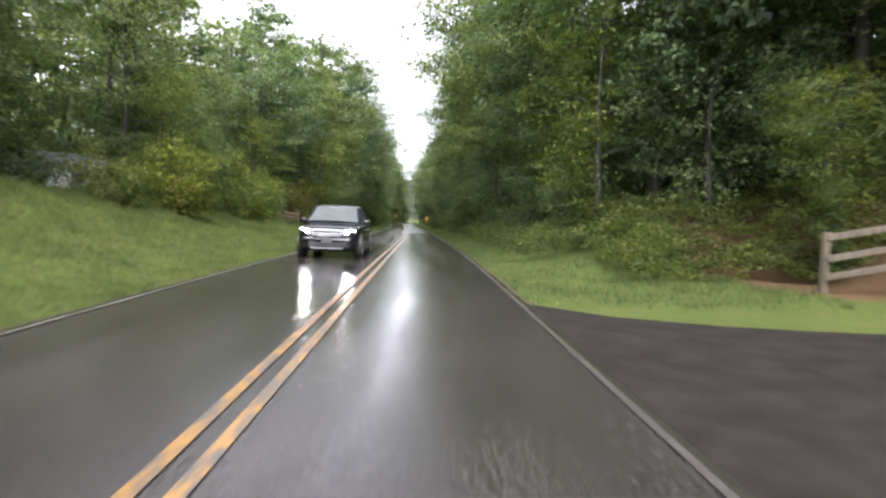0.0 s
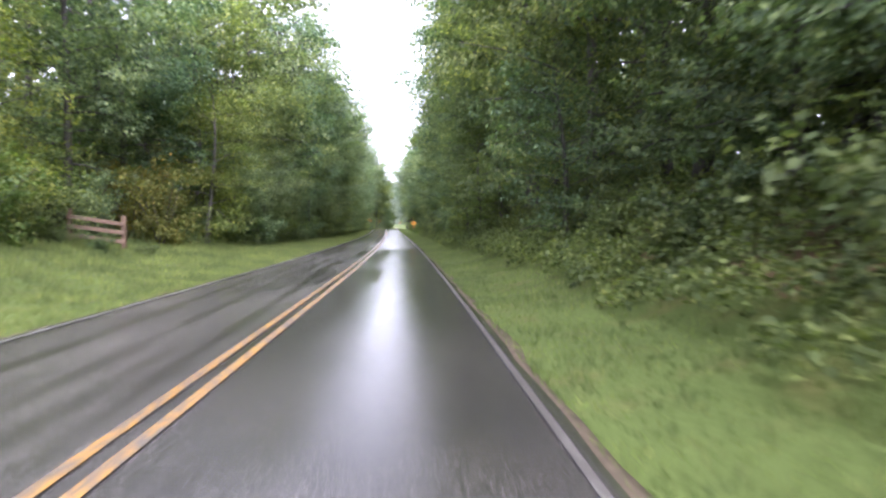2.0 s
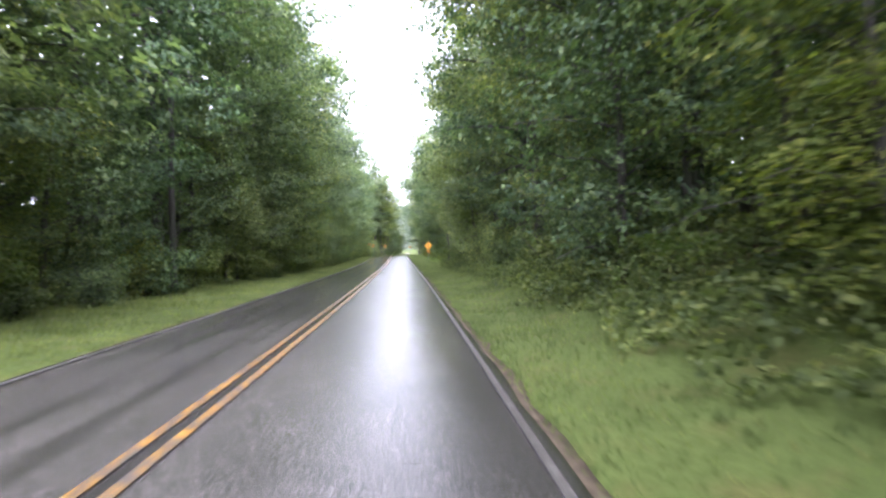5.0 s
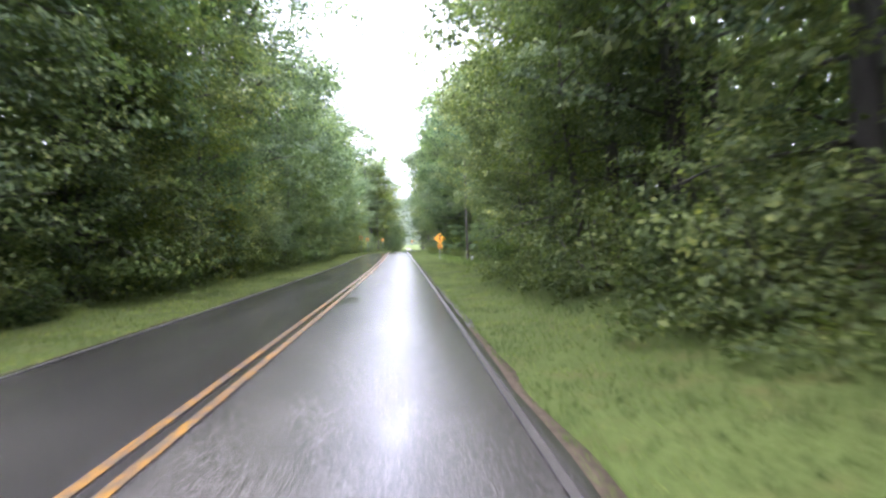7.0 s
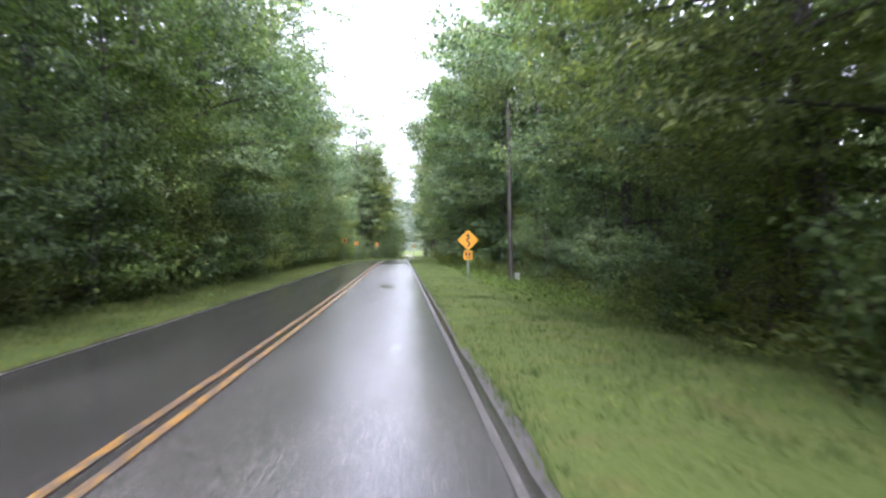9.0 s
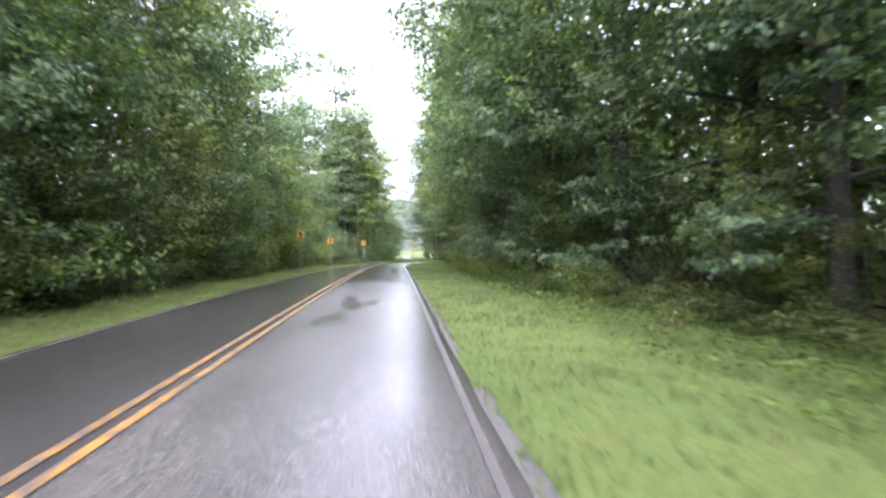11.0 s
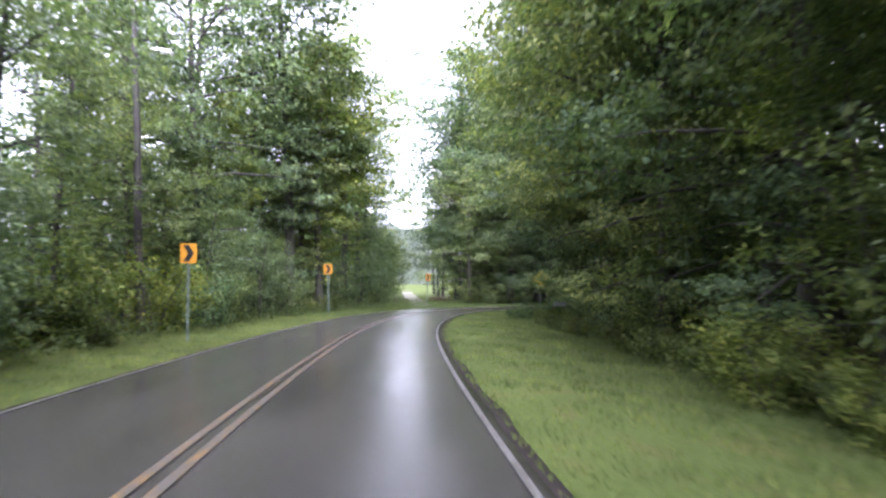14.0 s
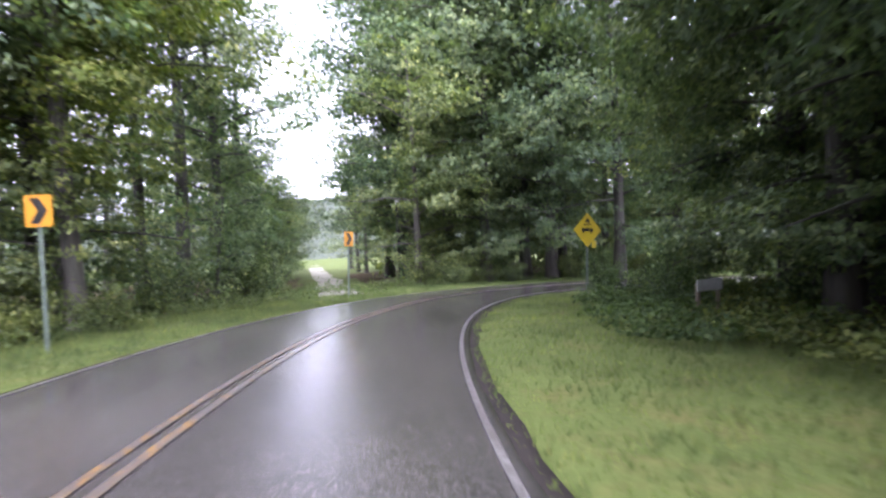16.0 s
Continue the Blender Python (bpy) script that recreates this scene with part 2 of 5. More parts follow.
def quads_object(name, verts, quads, mat, parent=None, label="", normals=None):
    """A mesh of faces from two arrays, quick for many of them. normals: one for each vertex, to shade leaves as soft masses."""
    verts, quads = np.asarray(verts, np.float32), np.asarray(quads, np.int32)
    me = bpy.data.meshes.new(name)
    me.vertices.add(len(verts))
    me.vertices.foreach_set("co", verts.ravel())
    k = quads.shape[1]
    me.loops.add(quads.size)
    me.loops.foreach_set("vertex_index", quads.ravel())
    me.polygons.add(len(quads))
    me.polygons.foreach_set("loop_start", np.arange(0, quads.size, k, dtype=np.int32))
    me.update(calc_edges=True)
    me.materials.append(mat)
    if normals is not None:
        me.shade_smooth()
        me.normals_split_custom_set_from_vertices(np.asarray(normals, np.float32))
    ob = new(name, me)
    if parent:
        ob.parent = parent
    if label:
        ob["label"] = label
    return ob


def soft_normals(out, each, r, spread=0.3):
    """Unit normals near the directions out, one for each of the vertices of every leaf."""
    n = out + r.normal(0, spread, out.shape)
    n /= np.linalg.norm(n, axis=1, keepdims=True) + 1e-9
    return np.repeat(n, each, 0)


def part(name, bm, mat, parent, label="", smooth=False):
    me = bpy.data.meshes.new(name)
    bm.to_mesh(me)
    bm.free()
    me.materials.append(mat)
    if smooth:
        me.shade_smooth()
    ob = new(name, me)
    ob.parent = parent
    if label:
        ob["label"] = label
    return ob


def box(sx, sy, sz, at=(0, 0, 0), turn=(0, 0, 0), bevel=0.0):
    bm = bmesh.new()
    bmesh.ops.create_cube(bm, size=1.0)
    bmesh.ops.scale(bm, vec=(sx, sy, sz), verts=bm.verts)
    if bevel:
        bmesh.ops.bevel(bm, geom=bm.edges[:], offset=bevel, segments=2, affect="EDGES", profile=0.6)
    bmesh.ops.transform(bm, matrix=pose(*at, *turn), verts=bm.verts)
    return bm


def rod(r0, r1, length, at=(0, 0, 0), turn=(0, 0, 0), sides=12):
    bm = bmesh.new()
    bmesh.ops.create_cone(bm, cap_ends=True, segments=sides, radius1=r0, radius2=r1, depth=length)
    bmesh.ops.translate(bm, vec=(0, 0, length / 2), verts=bm.verts)
    bmesh.ops.transform(bm, matrix=pose(*at, *turn), verts=bm.verts)
    return bm


def plate(outline, thick, bevel=0.0):
    """A flat plate in the xz plane, facing -y, from an outline."""
    bm = bmesh.new()
    face = bm.faces.new([bm.verts.new((x, 0, z)) for x, z in outline])
    got = bmesh.ops.extrude_face_region(bm, geom=[face])
    bmesh.ops.translate(bm, vec=(0, thick, 0), verts=[v for v in got["geom"] if isinstance(v, bmesh.types.BMVert)])
    bmesh.ops.recalc_face_normals(bm, faces=bm.faces)
    return bm


def shifted(bm, x=0, y=0, z=0, rx=0, ry=0, rz=0):
    bmesh.ops.transform(bm, matrix=pose(x, y, z, rx, ry, rz), verts=bm.verts)
    return bm


def joined(*bms):
    out = bmesh.new()
    for bm in bms:
        me = bpy.data.meshes.new("tmp")
        bm.to_mesh(me)
        out.from_mesh(me)
        bm.free()
        bpy.data.meshes.remove(me)
    return out


def thing(name, m, label, category, group="", kind=""):
    ob = new(name)
    ob.matrix_world = m
    return tagged(ob, label, category, group, kind)


# ---------------------------------------------------------------- the road's line
STEP = 1.0
S = np.arange(-90.0, 330.0, STEP)
DRIFT_S = [-1, 0, 15, 30, 45, 60, 75, 90, 105, 120, 135, 150, 158]
DRIFT_K = [0, -0.000259, -0.000372, -0.000454, -0.00046, -0.00039, -0.000272, -0.000137, -0.000164, -0.000239, -0.000171, 2.8e-05, 0]
BEND_S = [191.8, 191.9, 201.9, 211.9, 221.9, 231.9, 241.9, 251.9, 261.9, 269.9, 270.9]
BEND_K = [0, 0.0036, 0.0034, 0.0091, 0.0155, 0.0291, 0.078, 0.075, 0.04, 0.02, 0.0]
GRADE_S = [-1, 0, 15, 30, 45, 60, 75, 90, 105, 120, 135, 150, 158.9, 178.9, 198.9, 218.9, 238.9, 285.9, 295.9]
GRADE = [0, -0.00063, -0.00941, -0.0125, -0.0103, -0.0085, -0.00786, -0.0071, -0.00587, -0.00356, 0.00099, 0.00483, -0.0016, -0.0096, -0.0188, -0.0124, -0.0186, 0, 0]
# the slow drift to the left alone, which the plan of the place follows
BASE = np.cumsum(np.interp(S, DRIFT_S, DRIFT_K, left=0, right=0)) * STEP
BASE_X, BASE_Y = np.cumsum(np.sin(BASE)) * STEP, S[0] + np.cumsum(np.cos(BASE)) * STEP
HEAD = BASE + np.cumsum(np.interp(S, BEND_S, BEND_K)) * STEP
CX = np.cumsum(np.sin(HEAD)) * STEP
CY = S[0] + np.cumsum(np.cos(HEAD)) * STEP
CZ = np.cumsum(np.interp(S, GRADE_S, GRADE, left=0, right=0)) * STEP
LEFT, RIGHT = 3.04, 2.87


FAR_PART = 150.0  # from here on the plan's own y runs 4.1 m ahead of the road's


def site(x, y):
    """A place of the plan: x metres to the right of the drifting base line, y metres along it."""
    y = y - 4.1 if y > FAR_PART else y
    h = float(np.interp(y - 1, S, BASE))
    return float(np.interp(y - 1, S, BASE_X)) + x * math.cos(h), float(np.interp(y - 1, S, BASE_Y)) - x * math.sin(h)


def site_line(y, x):
    """Many places beside the base line at once."""
    h = np.interp(y - 1, S, BASE)
    return np.interp(y - 1, S, BASE_X) + x * np.cos(h), np.interp(y - 1, S, BASE_Y) - x * np.sin(h)


def plan(x, y):
    """The reverse of site() for places beyond the drift."""
    h, ox, oy = BASE[-1], np.interp(200, S, BASE_X), np.interp(200, S, BASE_Y)
    return (x - ox) * math.cos(h) - (y - oy) * math.sin(h), 201 + 4.1 + (x - ox) * math.sin(h) + (y - oy) * math.cos(h)


def road_at(s, n):
    """The place n metres to the right of the road's middle, s metres along it."""
    h = np.interp(s, S, HEAD)
    return np.stack([np.interp(s, S, CX) + n * np.cos(h), np.interp(s, S, CY) - n * np.sin(h), np.interp(s, S, CZ) + 0 * n], -1)


def along(x, y):
    """How far along the road, and how far to its right, a place lies."""
    x, y = np.asarray(x, float), np.asarray(y, float)
    shape = x.shape
    x, y = x.ravel(), y.ravel()
    k = np.empty(len(x), int)
    for a in range(0, len(x), 20000):
        k[a : a + 20000] = np.argmin((x[a : a + 20000, None] - CX) ** 2 + (y[a : a + 20000, None] - CY) ** 2, 1)
    n = (x - CX[k]) * np.cos(HEAD[k]) - (y - CY[k]) * np.sin(HEAD[k])
    far = np.hypot(x - CX[k], y - CY[k])
    n = np.where(np.abs(n) < 0.5 * far, np.sign(n + 1e-9) * far, n)
    return S[k].reshape(shape), n.reshape(shape)


def wave(x, y, size, seed=0.0):
    """Smooth unevenness between -1 and 1."""
    a, b = x / size + seed * 1.7, y / size - seed * 2.3
    return (np.sin(a * 2.1 + 1.3 * np.sin(b * 1.7)) + np.sin(b * 2.7 + 1.1 * np.sin(a * 2.3 + 1)) + np.sin((a + b) * 3.9 + seed)) / 3


BANK_S = [-90, -14, 4, 10, 30, 60, 85, 105, 122, 150, 190, 215, 330]
BANK_R = [0.3, 0.1, 0.15, 2.0, 2.4, 2.0, 1.6, 0.5, -0.4, -0.75, -0.6, -0.3, 0.3]
BANK_L = [2.2, 2.2, 2.0, 1.8, 1.2, 0.5, 0.2, 0.1, 0.1, 0.1, 0.0, -0.2, 0.6]


def height(x, y):
    s, n = along(x, y)
    z = np.interp(s, S, CZ)
    edge = np.where(n > 0, n - RIGHT, -n - LEFT)
    rise = np.where(n > 0, np.interp(s, BANK_S, BANK_R), np.interp(s, BANK_S, BANK_L))
    reach = np.where(n > 0, np.where(rise < 0, 5.0, 6.5), 9.0)
    u = np.clip((edge - 0.9) / reach, 0, 1)
    lump = wave(x, y, 2.6) * 0.10 + wave(x, y, 0.9, 3) * 0.03 + wave(x, y, 14, 5) * 0.35 * np.clip((edge - 6) / 12, 0, 1)
    z = z + rise * u * u * (3 - 2 * u) + lump * np.clip((edge - 0.2) / 1.5, 0, 1) - 0.05
    clay = np.clip((n - 11.2) / 3.5, 0, 1)
    z = z + np.where(n > 0, 2.6 * clay * clay * (3 - 2 * clay) * np.exp(-(((s - 4) / 7) ** 2)), 0)
    lane = (s > -12.5) & (s < -2.5) & (n > 0)
    z = np.where(lane & (edge < 22), np.interp(s, S, CZ) - 0.06 + 0.01 * np.clip(edge, 0, 30), z)
    z = np.where(edge < 0.1, np.interp(s, S, CZ) - 0.22, z)
    return z


# ---------------------------------------------------------------- ground, road and markings
def uneven_steps(lo, hi, near_lo, near_hi, fine, growth=1.35):
    mid = list(np.arange(near_lo, near_hi + 1e-6, fine))
    a, step = mid[-1], fine
    while a < hi:
        step *= growth
        a += step
        mid.append(a)
    a, step = mid[0], fine
    while a > lo:
        step *= growth
        a -= step
        mid.insert(0, a)
    return np.array(mid)


gx = uneven_steps(-1500, 1500, -26, 40, 0.55)
gy = uneven_steps(-400, 2500, -26, 262, 0.9)
GX, GY = np.meshgrid(gx, gy)
GZ = height(GX, GY)
gv = np.stack([GX, GY, GZ], -1).reshape(-1, 3)
nx, ny = len(gx), len(gy)
ii, jj = np.meshgrid(np.arange(ny - 1), np.arange(nx - 1), indexing="ij")
base = (ii * nx + jj).ravel()
ground = quads_object("ground", gv, np.stack([base, base + 1, base + nx + 1, base + nx], -1), M_EARTH)
ground.data.shade_smooth()
tagged(ground, "grassy verges, red clay bank and woodland floor", "ground", kind="structure")
gs, gn = along(gv[:, 0], gv[:, 1])
g_edge = np.where(gn > 0, gn - RIGHT, -gn - LEFT)
bare = np.zeros(len(gv))
bare += 1.0 * np.exp(-(((gs - 4) / 5) ** 2)) * (gn > 9.0) * (gn < 18)
bare += 0.6 * np.exp(-(((gs - 156) / 3.5) ** 2) - ((gn - 9.0) / 2.0) ** 2)
bare += 0.75 * np.exp(-(((gs - 22) / 9) ** 2)) * (gn > 6.5) * (gn < 10) * (wave(gv[:, 0], gv[:, 1], 1.6) > 0.1)
bare = np.clip(bare + 0.25 * wave(gv[:, 0], gv[:, 1], 0.8, 2) * (bare > 0.05), 0, 1)
WOOD_L = ([-90, 20, 45, 58, 84, 92, 110, 185, 205, 218, 235, 250, 330], [15, 14, 10, 8.8, 8.6, 7.7, 7.3, 7.0, 7.4, 7.6, 6.8, 8.5, 9])
WOOD_R = ([-90, -13, 5, 11, 30, 60, 100, 112, 130, 150, 158, 168, 176, 196, 208, 218, 230, 240, 250, 330], [16, 16, 15, 7.6, 7.0, 7.4, 7.2, 8.0, 10.5, 12.2, 11.3, 9.6, 9.6, 10.2, 10.2, 9.0, 10.0, 10.5, 8.0, 7])
wood = np.where(gn > 0, gn - np.interp(gs, *WOOD_R), -gn - np.interp(gs, *WOOD_L))
wood = np.clip(0.5 + wood * 0.5 + 0.4 * wave(gv[:, 0], gv[:, 1], 2.0, 4), 0, 1)
wood *= (np.abs(gn) < 38) & (gv[:, 1] < 320)
px, py = plan(gv[:, 0], gv[:, 1])
wood *= ~((py > 243) & (px > 2.6) & (px < 6.8))
for key, values in (("bare", bare), ("woodland", wood)):
    at = ground.data.attributes.new(key, "FLOAT", "POINT")
    at.data.foreach_set("value", values.astype(np.float32))


def strip(name, s0, s1, n0, n1, lift, mat, label, category, ragged=0.0, crown=True, parts=2):
    """A band laid along the road between two offsets from its middle."""
    ss = np.arange(s0, s1 + 0.01, 1.0)
    nn = np.linspace(n0, n1, parts)
    A, B = np.meshgrid(ss, nn, indexing="ij")
    if ragged:
        B[:, 0] += ragged * wave(A[:, 0], A[:, 0] * 0.3, 1.7, n0)
        B[:, -1] += ragged * wave(A[:, -1], A[:, -1] * 0.3, 1.3, n1 + 3)
    P = road_at(A.ravel(), B.ravel())
    P[:, 2] += lift - (0.018 * np.abs(B.ravel()) if crown else 0)
    k, w = len(ss), parts
    i, j = np.meshgrid(np.arange(k - 1), np.arange(w - 1), indexing="ij")
    b = (i * w + j).ravel()
    top = np.stack([b, b + 1, b + w + 1, b + w], -1)
    under = P - (0, 0, 0.10 if lift < 0.05 else 0.0)
    ob = quads_object(name, P, top, mat)
    if lift < 0.05:
        rim = [r * w for r in range(k)], [r * w + w - 1 for r in range(k)]
        V = np.concatenate([P, under[rim[0]], under[rim[1]]])
        o = len(P)
        sides = [(rim[0][r], rim[0][r + 1], o + r + 1, o + r) for r in range(k - 1)]
        sides += [(rim[1][r + 1], rim[1][r], o + k + r, o + k + r + 1) for r in range(k - 1)]
        bpy.data.objects.remove(ob)
        ob = quads_object(name, V, np.concatenate([top, np.array(sides)]), mat)
    return tagged(ob, label, category, kind="structure")


# the carriageway with its crown and its markings
road = strip("road", -85, 320, -LEFT - 0.16, RIGHT + 0.14, 0.04, M_ROAD, "wet dark asphalt of a two-lane country road", "road", 0.04, True, 61)
rs, rn = along(*np.array([v.co[:2] for v in road.data.vertices]).T)
road.data.shade_smooth()
track = sum(np.exp(-(((rn - c) / 0.3) ** 2)) for c in (-2.25, -0.75, 0.72, 2.2))
road.data.attributes.new("track", "FLOAT", "POINT").data.foreach_set("value", track.astype(np.float32))
coarse = np.clip((rs - 54 + 1.5 * wave(rn, rs, 1.1)) / 2, 0, 1) * np.clip((166 - rs + 2 * wave(rn, rs, 1.3)) / 3, 0, 1) * np.clip((rn - 0.1) / 0.15, 0, 1) * (1 - 0.6 * np.clip((rn - 2.1) / 0.6, 0, 1))
# pale sheen of the bend, set as coarse and lightened asphalt
coarse = np.maximum(coarse, 0.45 * np.clip((rs - 190) / 12, 0, 1))
# streaks of sheen on the left lane, set the same way
coarse = np.maximum(coarse, 0.75 * np.clip((rs - 12) / 10, 0, 1) * np.clip((80 - rs) / 12, 0, 1) * (rn < -0.15) * (wave(rn * 4.0, rs * 0.12, 1.0, 3) > -0.1))
road.data.attributes.new("coarse", "FLOAT", "POINT").data.foreach_set("value", coarse.astype(np.float32))
for off in (-0.115, 0.115):
    strip("trim_centre_line", -85, 186, off - 0.05, off + 0.05, 0.052, M_YELLOW, "worn yellow line of the double centre marking", "road marking")
    strip("trim_centre_line", 186, 320, off - 0.05, off + 0.05, 0.052, M_YELLOW_GONE, "faded yellow line of the centre marking in the bend", "road marking")
strip("trim_edge_line_left", -85, 320, -LEFT - 0.035, -LEFT + 0.035, 0.052, M_WHITE, "worn thin white edge line on wet asphalt", "road marking")
strip("trim_edge_line_far", 172, 320, RIGHT - 0.035, RIGHT + 0.035, 0.052, M_WHITE, "worn thin white edge line on wet asphalt", "road marking")
strip("trim_edge_line_near", -85, 172, RIGHT - 0.035, RIGHT + 0.035, 0.052, M_WHITE_GONE, "almost vanished white edge line on wet asphalt", "road marking")
strip("shoulder_left", -85, 320, -LEFT - 0.34, -LEFT - 0.10, 0.012, M_GRAVEL, "narrow sandy gravel edge beside the asphalt", "shoulder", 0.08, True, 3)
strip("shoulder_right_near", -85, 92, RIGHT + 0.07, RIGHT + 0.29, 0.012, M_GRAVEL, "narrow sandy gravel edge beside the asphalt", "shoulder", 0.08, True, 3)
strip("shoulder_right_far", 92, 182, RIGHT + 0.08, RIGHT + 0.30, 0.004, M_PALE_GRAVEL, "pale packed gravel strip beside the asphalt", "shoulder", 0.06, True, 3)
strip("shoulder_right_bend", 182, 320, RIGHT + 0.09, RIGHT + 0.32, 0.012, M_LANE, "dark damp edge of old asphalt beside the lane", "shoulder", 0.08, True, 3)

# the paved side lane that joins from the bank side
A, B = np.meshgrid(np.linspace(0, 1, 9), np.linspace(RIGHT - 0.1, 26, 18), indexing="ij")
flare = 2.2 * np.exp(-(B - RIGHT) / 1.6)
LS = (-11.5 - flare) + A * (7.6 + 2 * flare)
P = road_at(LS.ravel(), B.ravel())
P[:, 2] += -0.018 * np.minimum(B.ravel(), 3) + 0.034 + 0.01 * np.clip(B.ravel() - RIGHT, 0, 30)
i, j = np.meshgrid(np.arange(8), np.arange(17), indexing="ij")
b = (i * 18 + j).ravel()
tagged(quads_object("driveway", P, np.stack([b, b + 1, b + 19, b + 18], -1), M_LANE), "wet asphalt side lane joining the road", "driveway", kind="structure")

# pale strip straight on beyond the bend, added for brightly lit grass
A, B = np.meshgrid(np.linspace(246, 330, 43), np.linspace(3.7, 5.6, 5), indexing="ij")
P = np.array([site(b, a) for a, b in zip(A.ravel(), B.ravel() + 0.25 * wave(A.ravel(), B.ravel(), 3.0))])
P = np.concatenate([P, height(P[:, 0], P[:, 1])[:, None] + 0.07], 1)
i, j = np.meshgrid(np.arange(42), np.arange(4), indexing="ij")
b = (i * 5 + j).ravel()
tagged(quads_object("driveway_far", P, np.stack([b, b + 1, b + 6, b + 5], -1), M_LIT_STRIP), "pale strip leading into the trees, added for brightly lit grass", "driveway", kind="structure")

# the wooded hill beyond the bend, with haze put into its colour
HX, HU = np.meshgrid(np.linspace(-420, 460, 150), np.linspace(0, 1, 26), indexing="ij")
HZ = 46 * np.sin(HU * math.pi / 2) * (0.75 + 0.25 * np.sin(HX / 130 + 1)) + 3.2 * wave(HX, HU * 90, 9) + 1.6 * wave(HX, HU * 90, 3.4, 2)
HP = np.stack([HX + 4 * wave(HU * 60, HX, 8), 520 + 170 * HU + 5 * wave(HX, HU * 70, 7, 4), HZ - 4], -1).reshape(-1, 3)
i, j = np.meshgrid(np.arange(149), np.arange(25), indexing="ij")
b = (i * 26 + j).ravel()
tagged(quads_object("backdrop", HP, np.stack([b, b + 26, b + 27, b + 1], -1), M_FAR_HAZED), "pale wooded hill far beyond the bend, haze put into its colour", "hill", kind="structure")


# ---------------------------------------------------------------- plants
rng = np.random.default_rng(7)


def kites(centres, outward, size, droop=0.35, r=None):
    """A folded kite-shaped leaf at each centre, facing outwards and hanging: vertices and quads."""
    r = r or rng
    k = len(centres)
    size = np.broadcast_to(size, (k,)) * r.uniform(0.65, 1.35, k)
    n = outward + (0, 0, 0.55) + r.normal(0, 0.42, (k, 3))
    n /= np.linalg.norm(n, axis=1, keepdims=True) + 1e-9
    d = outward * 0.5 + r.normal(0, 0.8, (k, 3)) - (0, 0, 2 * droop)
    d -= n * (d * n).sum(1, keepdims=True)
    d /= np.linalg.norm(d, axis=1, keepdims=True) + 1e-9
    side = np.cross(d, n)
    L, W = size[:, None] * 0.5, size[:, None] * 0.31
    tip, root = centres + d * L, centres - d * L
    a = centres + side * W + n * W * 0.35 - d * L * 0.15
    c = centres - side * W + n * W * 0.35 - d * L * 0.15
    v = np.stack([root, a, tip, c], 1).reshape(-1, 3)
    return v, np.arange(4 * k).reshape(k, 4)


def blades(centres, outward, size, droop=0.35, r=None):
    """A pointed leaf of one triangle at each centre, facing outwards and hanging."""
    r = r or rng
    k = len(centres)
    size = np.broadcast_to(size, (k,)) * r.uniform(0.6, 1.25, k)
    n = outward + (0, 0, 0.5) + r.normal(0, 0.45, (k, 3))
    n /= np.linalg.norm(n, axis=1, keepdims=True) + 1e-9
    d = outward * 0.5 + r.normal(0, 0.8, (k, 3)) - (0, 0, 2 * droop)
    d -= n * (d * n).sum(1, keepdims=True)
    d /= np.linalg.norm(d, axis=1, keepdims=True) + 1e-9
    side = np.cross(d, n)
    L, W = size[:, None] * 0.5, size[:, None] * 0.36
    skew = r.uniform(-0.5, 0.3, (k, 1))
    v = np.stack([centres - d * L + side * W * 0.5, centres + side * -W + d * L * skew, centres + d * L + side * W * 0.3], 1).reshape(-1, 3)
    return v, np.arange(3 * k).reshape(k, 3)


def tube(points, radii, sides=7):
    """Vertices and quads of a tapered limb along points."""
    points, V, Q = np.asarray(points, float), [], []
    for n, (p, rad) in enumerate(zip(points, radii)):
        d = points[min(n + 1, len(points) - 1)] - points[max(n - 1, 0)]
        d /= np.linalg.norm(d) + 1e-9
        a = np.cross(d, (0.3, 1, 0.2))
        a /= np.linalg.norm(a)
        b = np.cross(d, a)
        for k in range(sides):
            t = 2 * math.pi * k / sides
            V.append(p + rad * (a * math.cos(t) + b * math.sin(t)))
    for n in range(len(points) - 1):
        for k in range(sides):
            Q.append((n * sides + k, n * sides + (k + 1) % sides, (n + 1) * sides + (k + 1) % sides, (n + 1) * sides + k))
    return V, Q


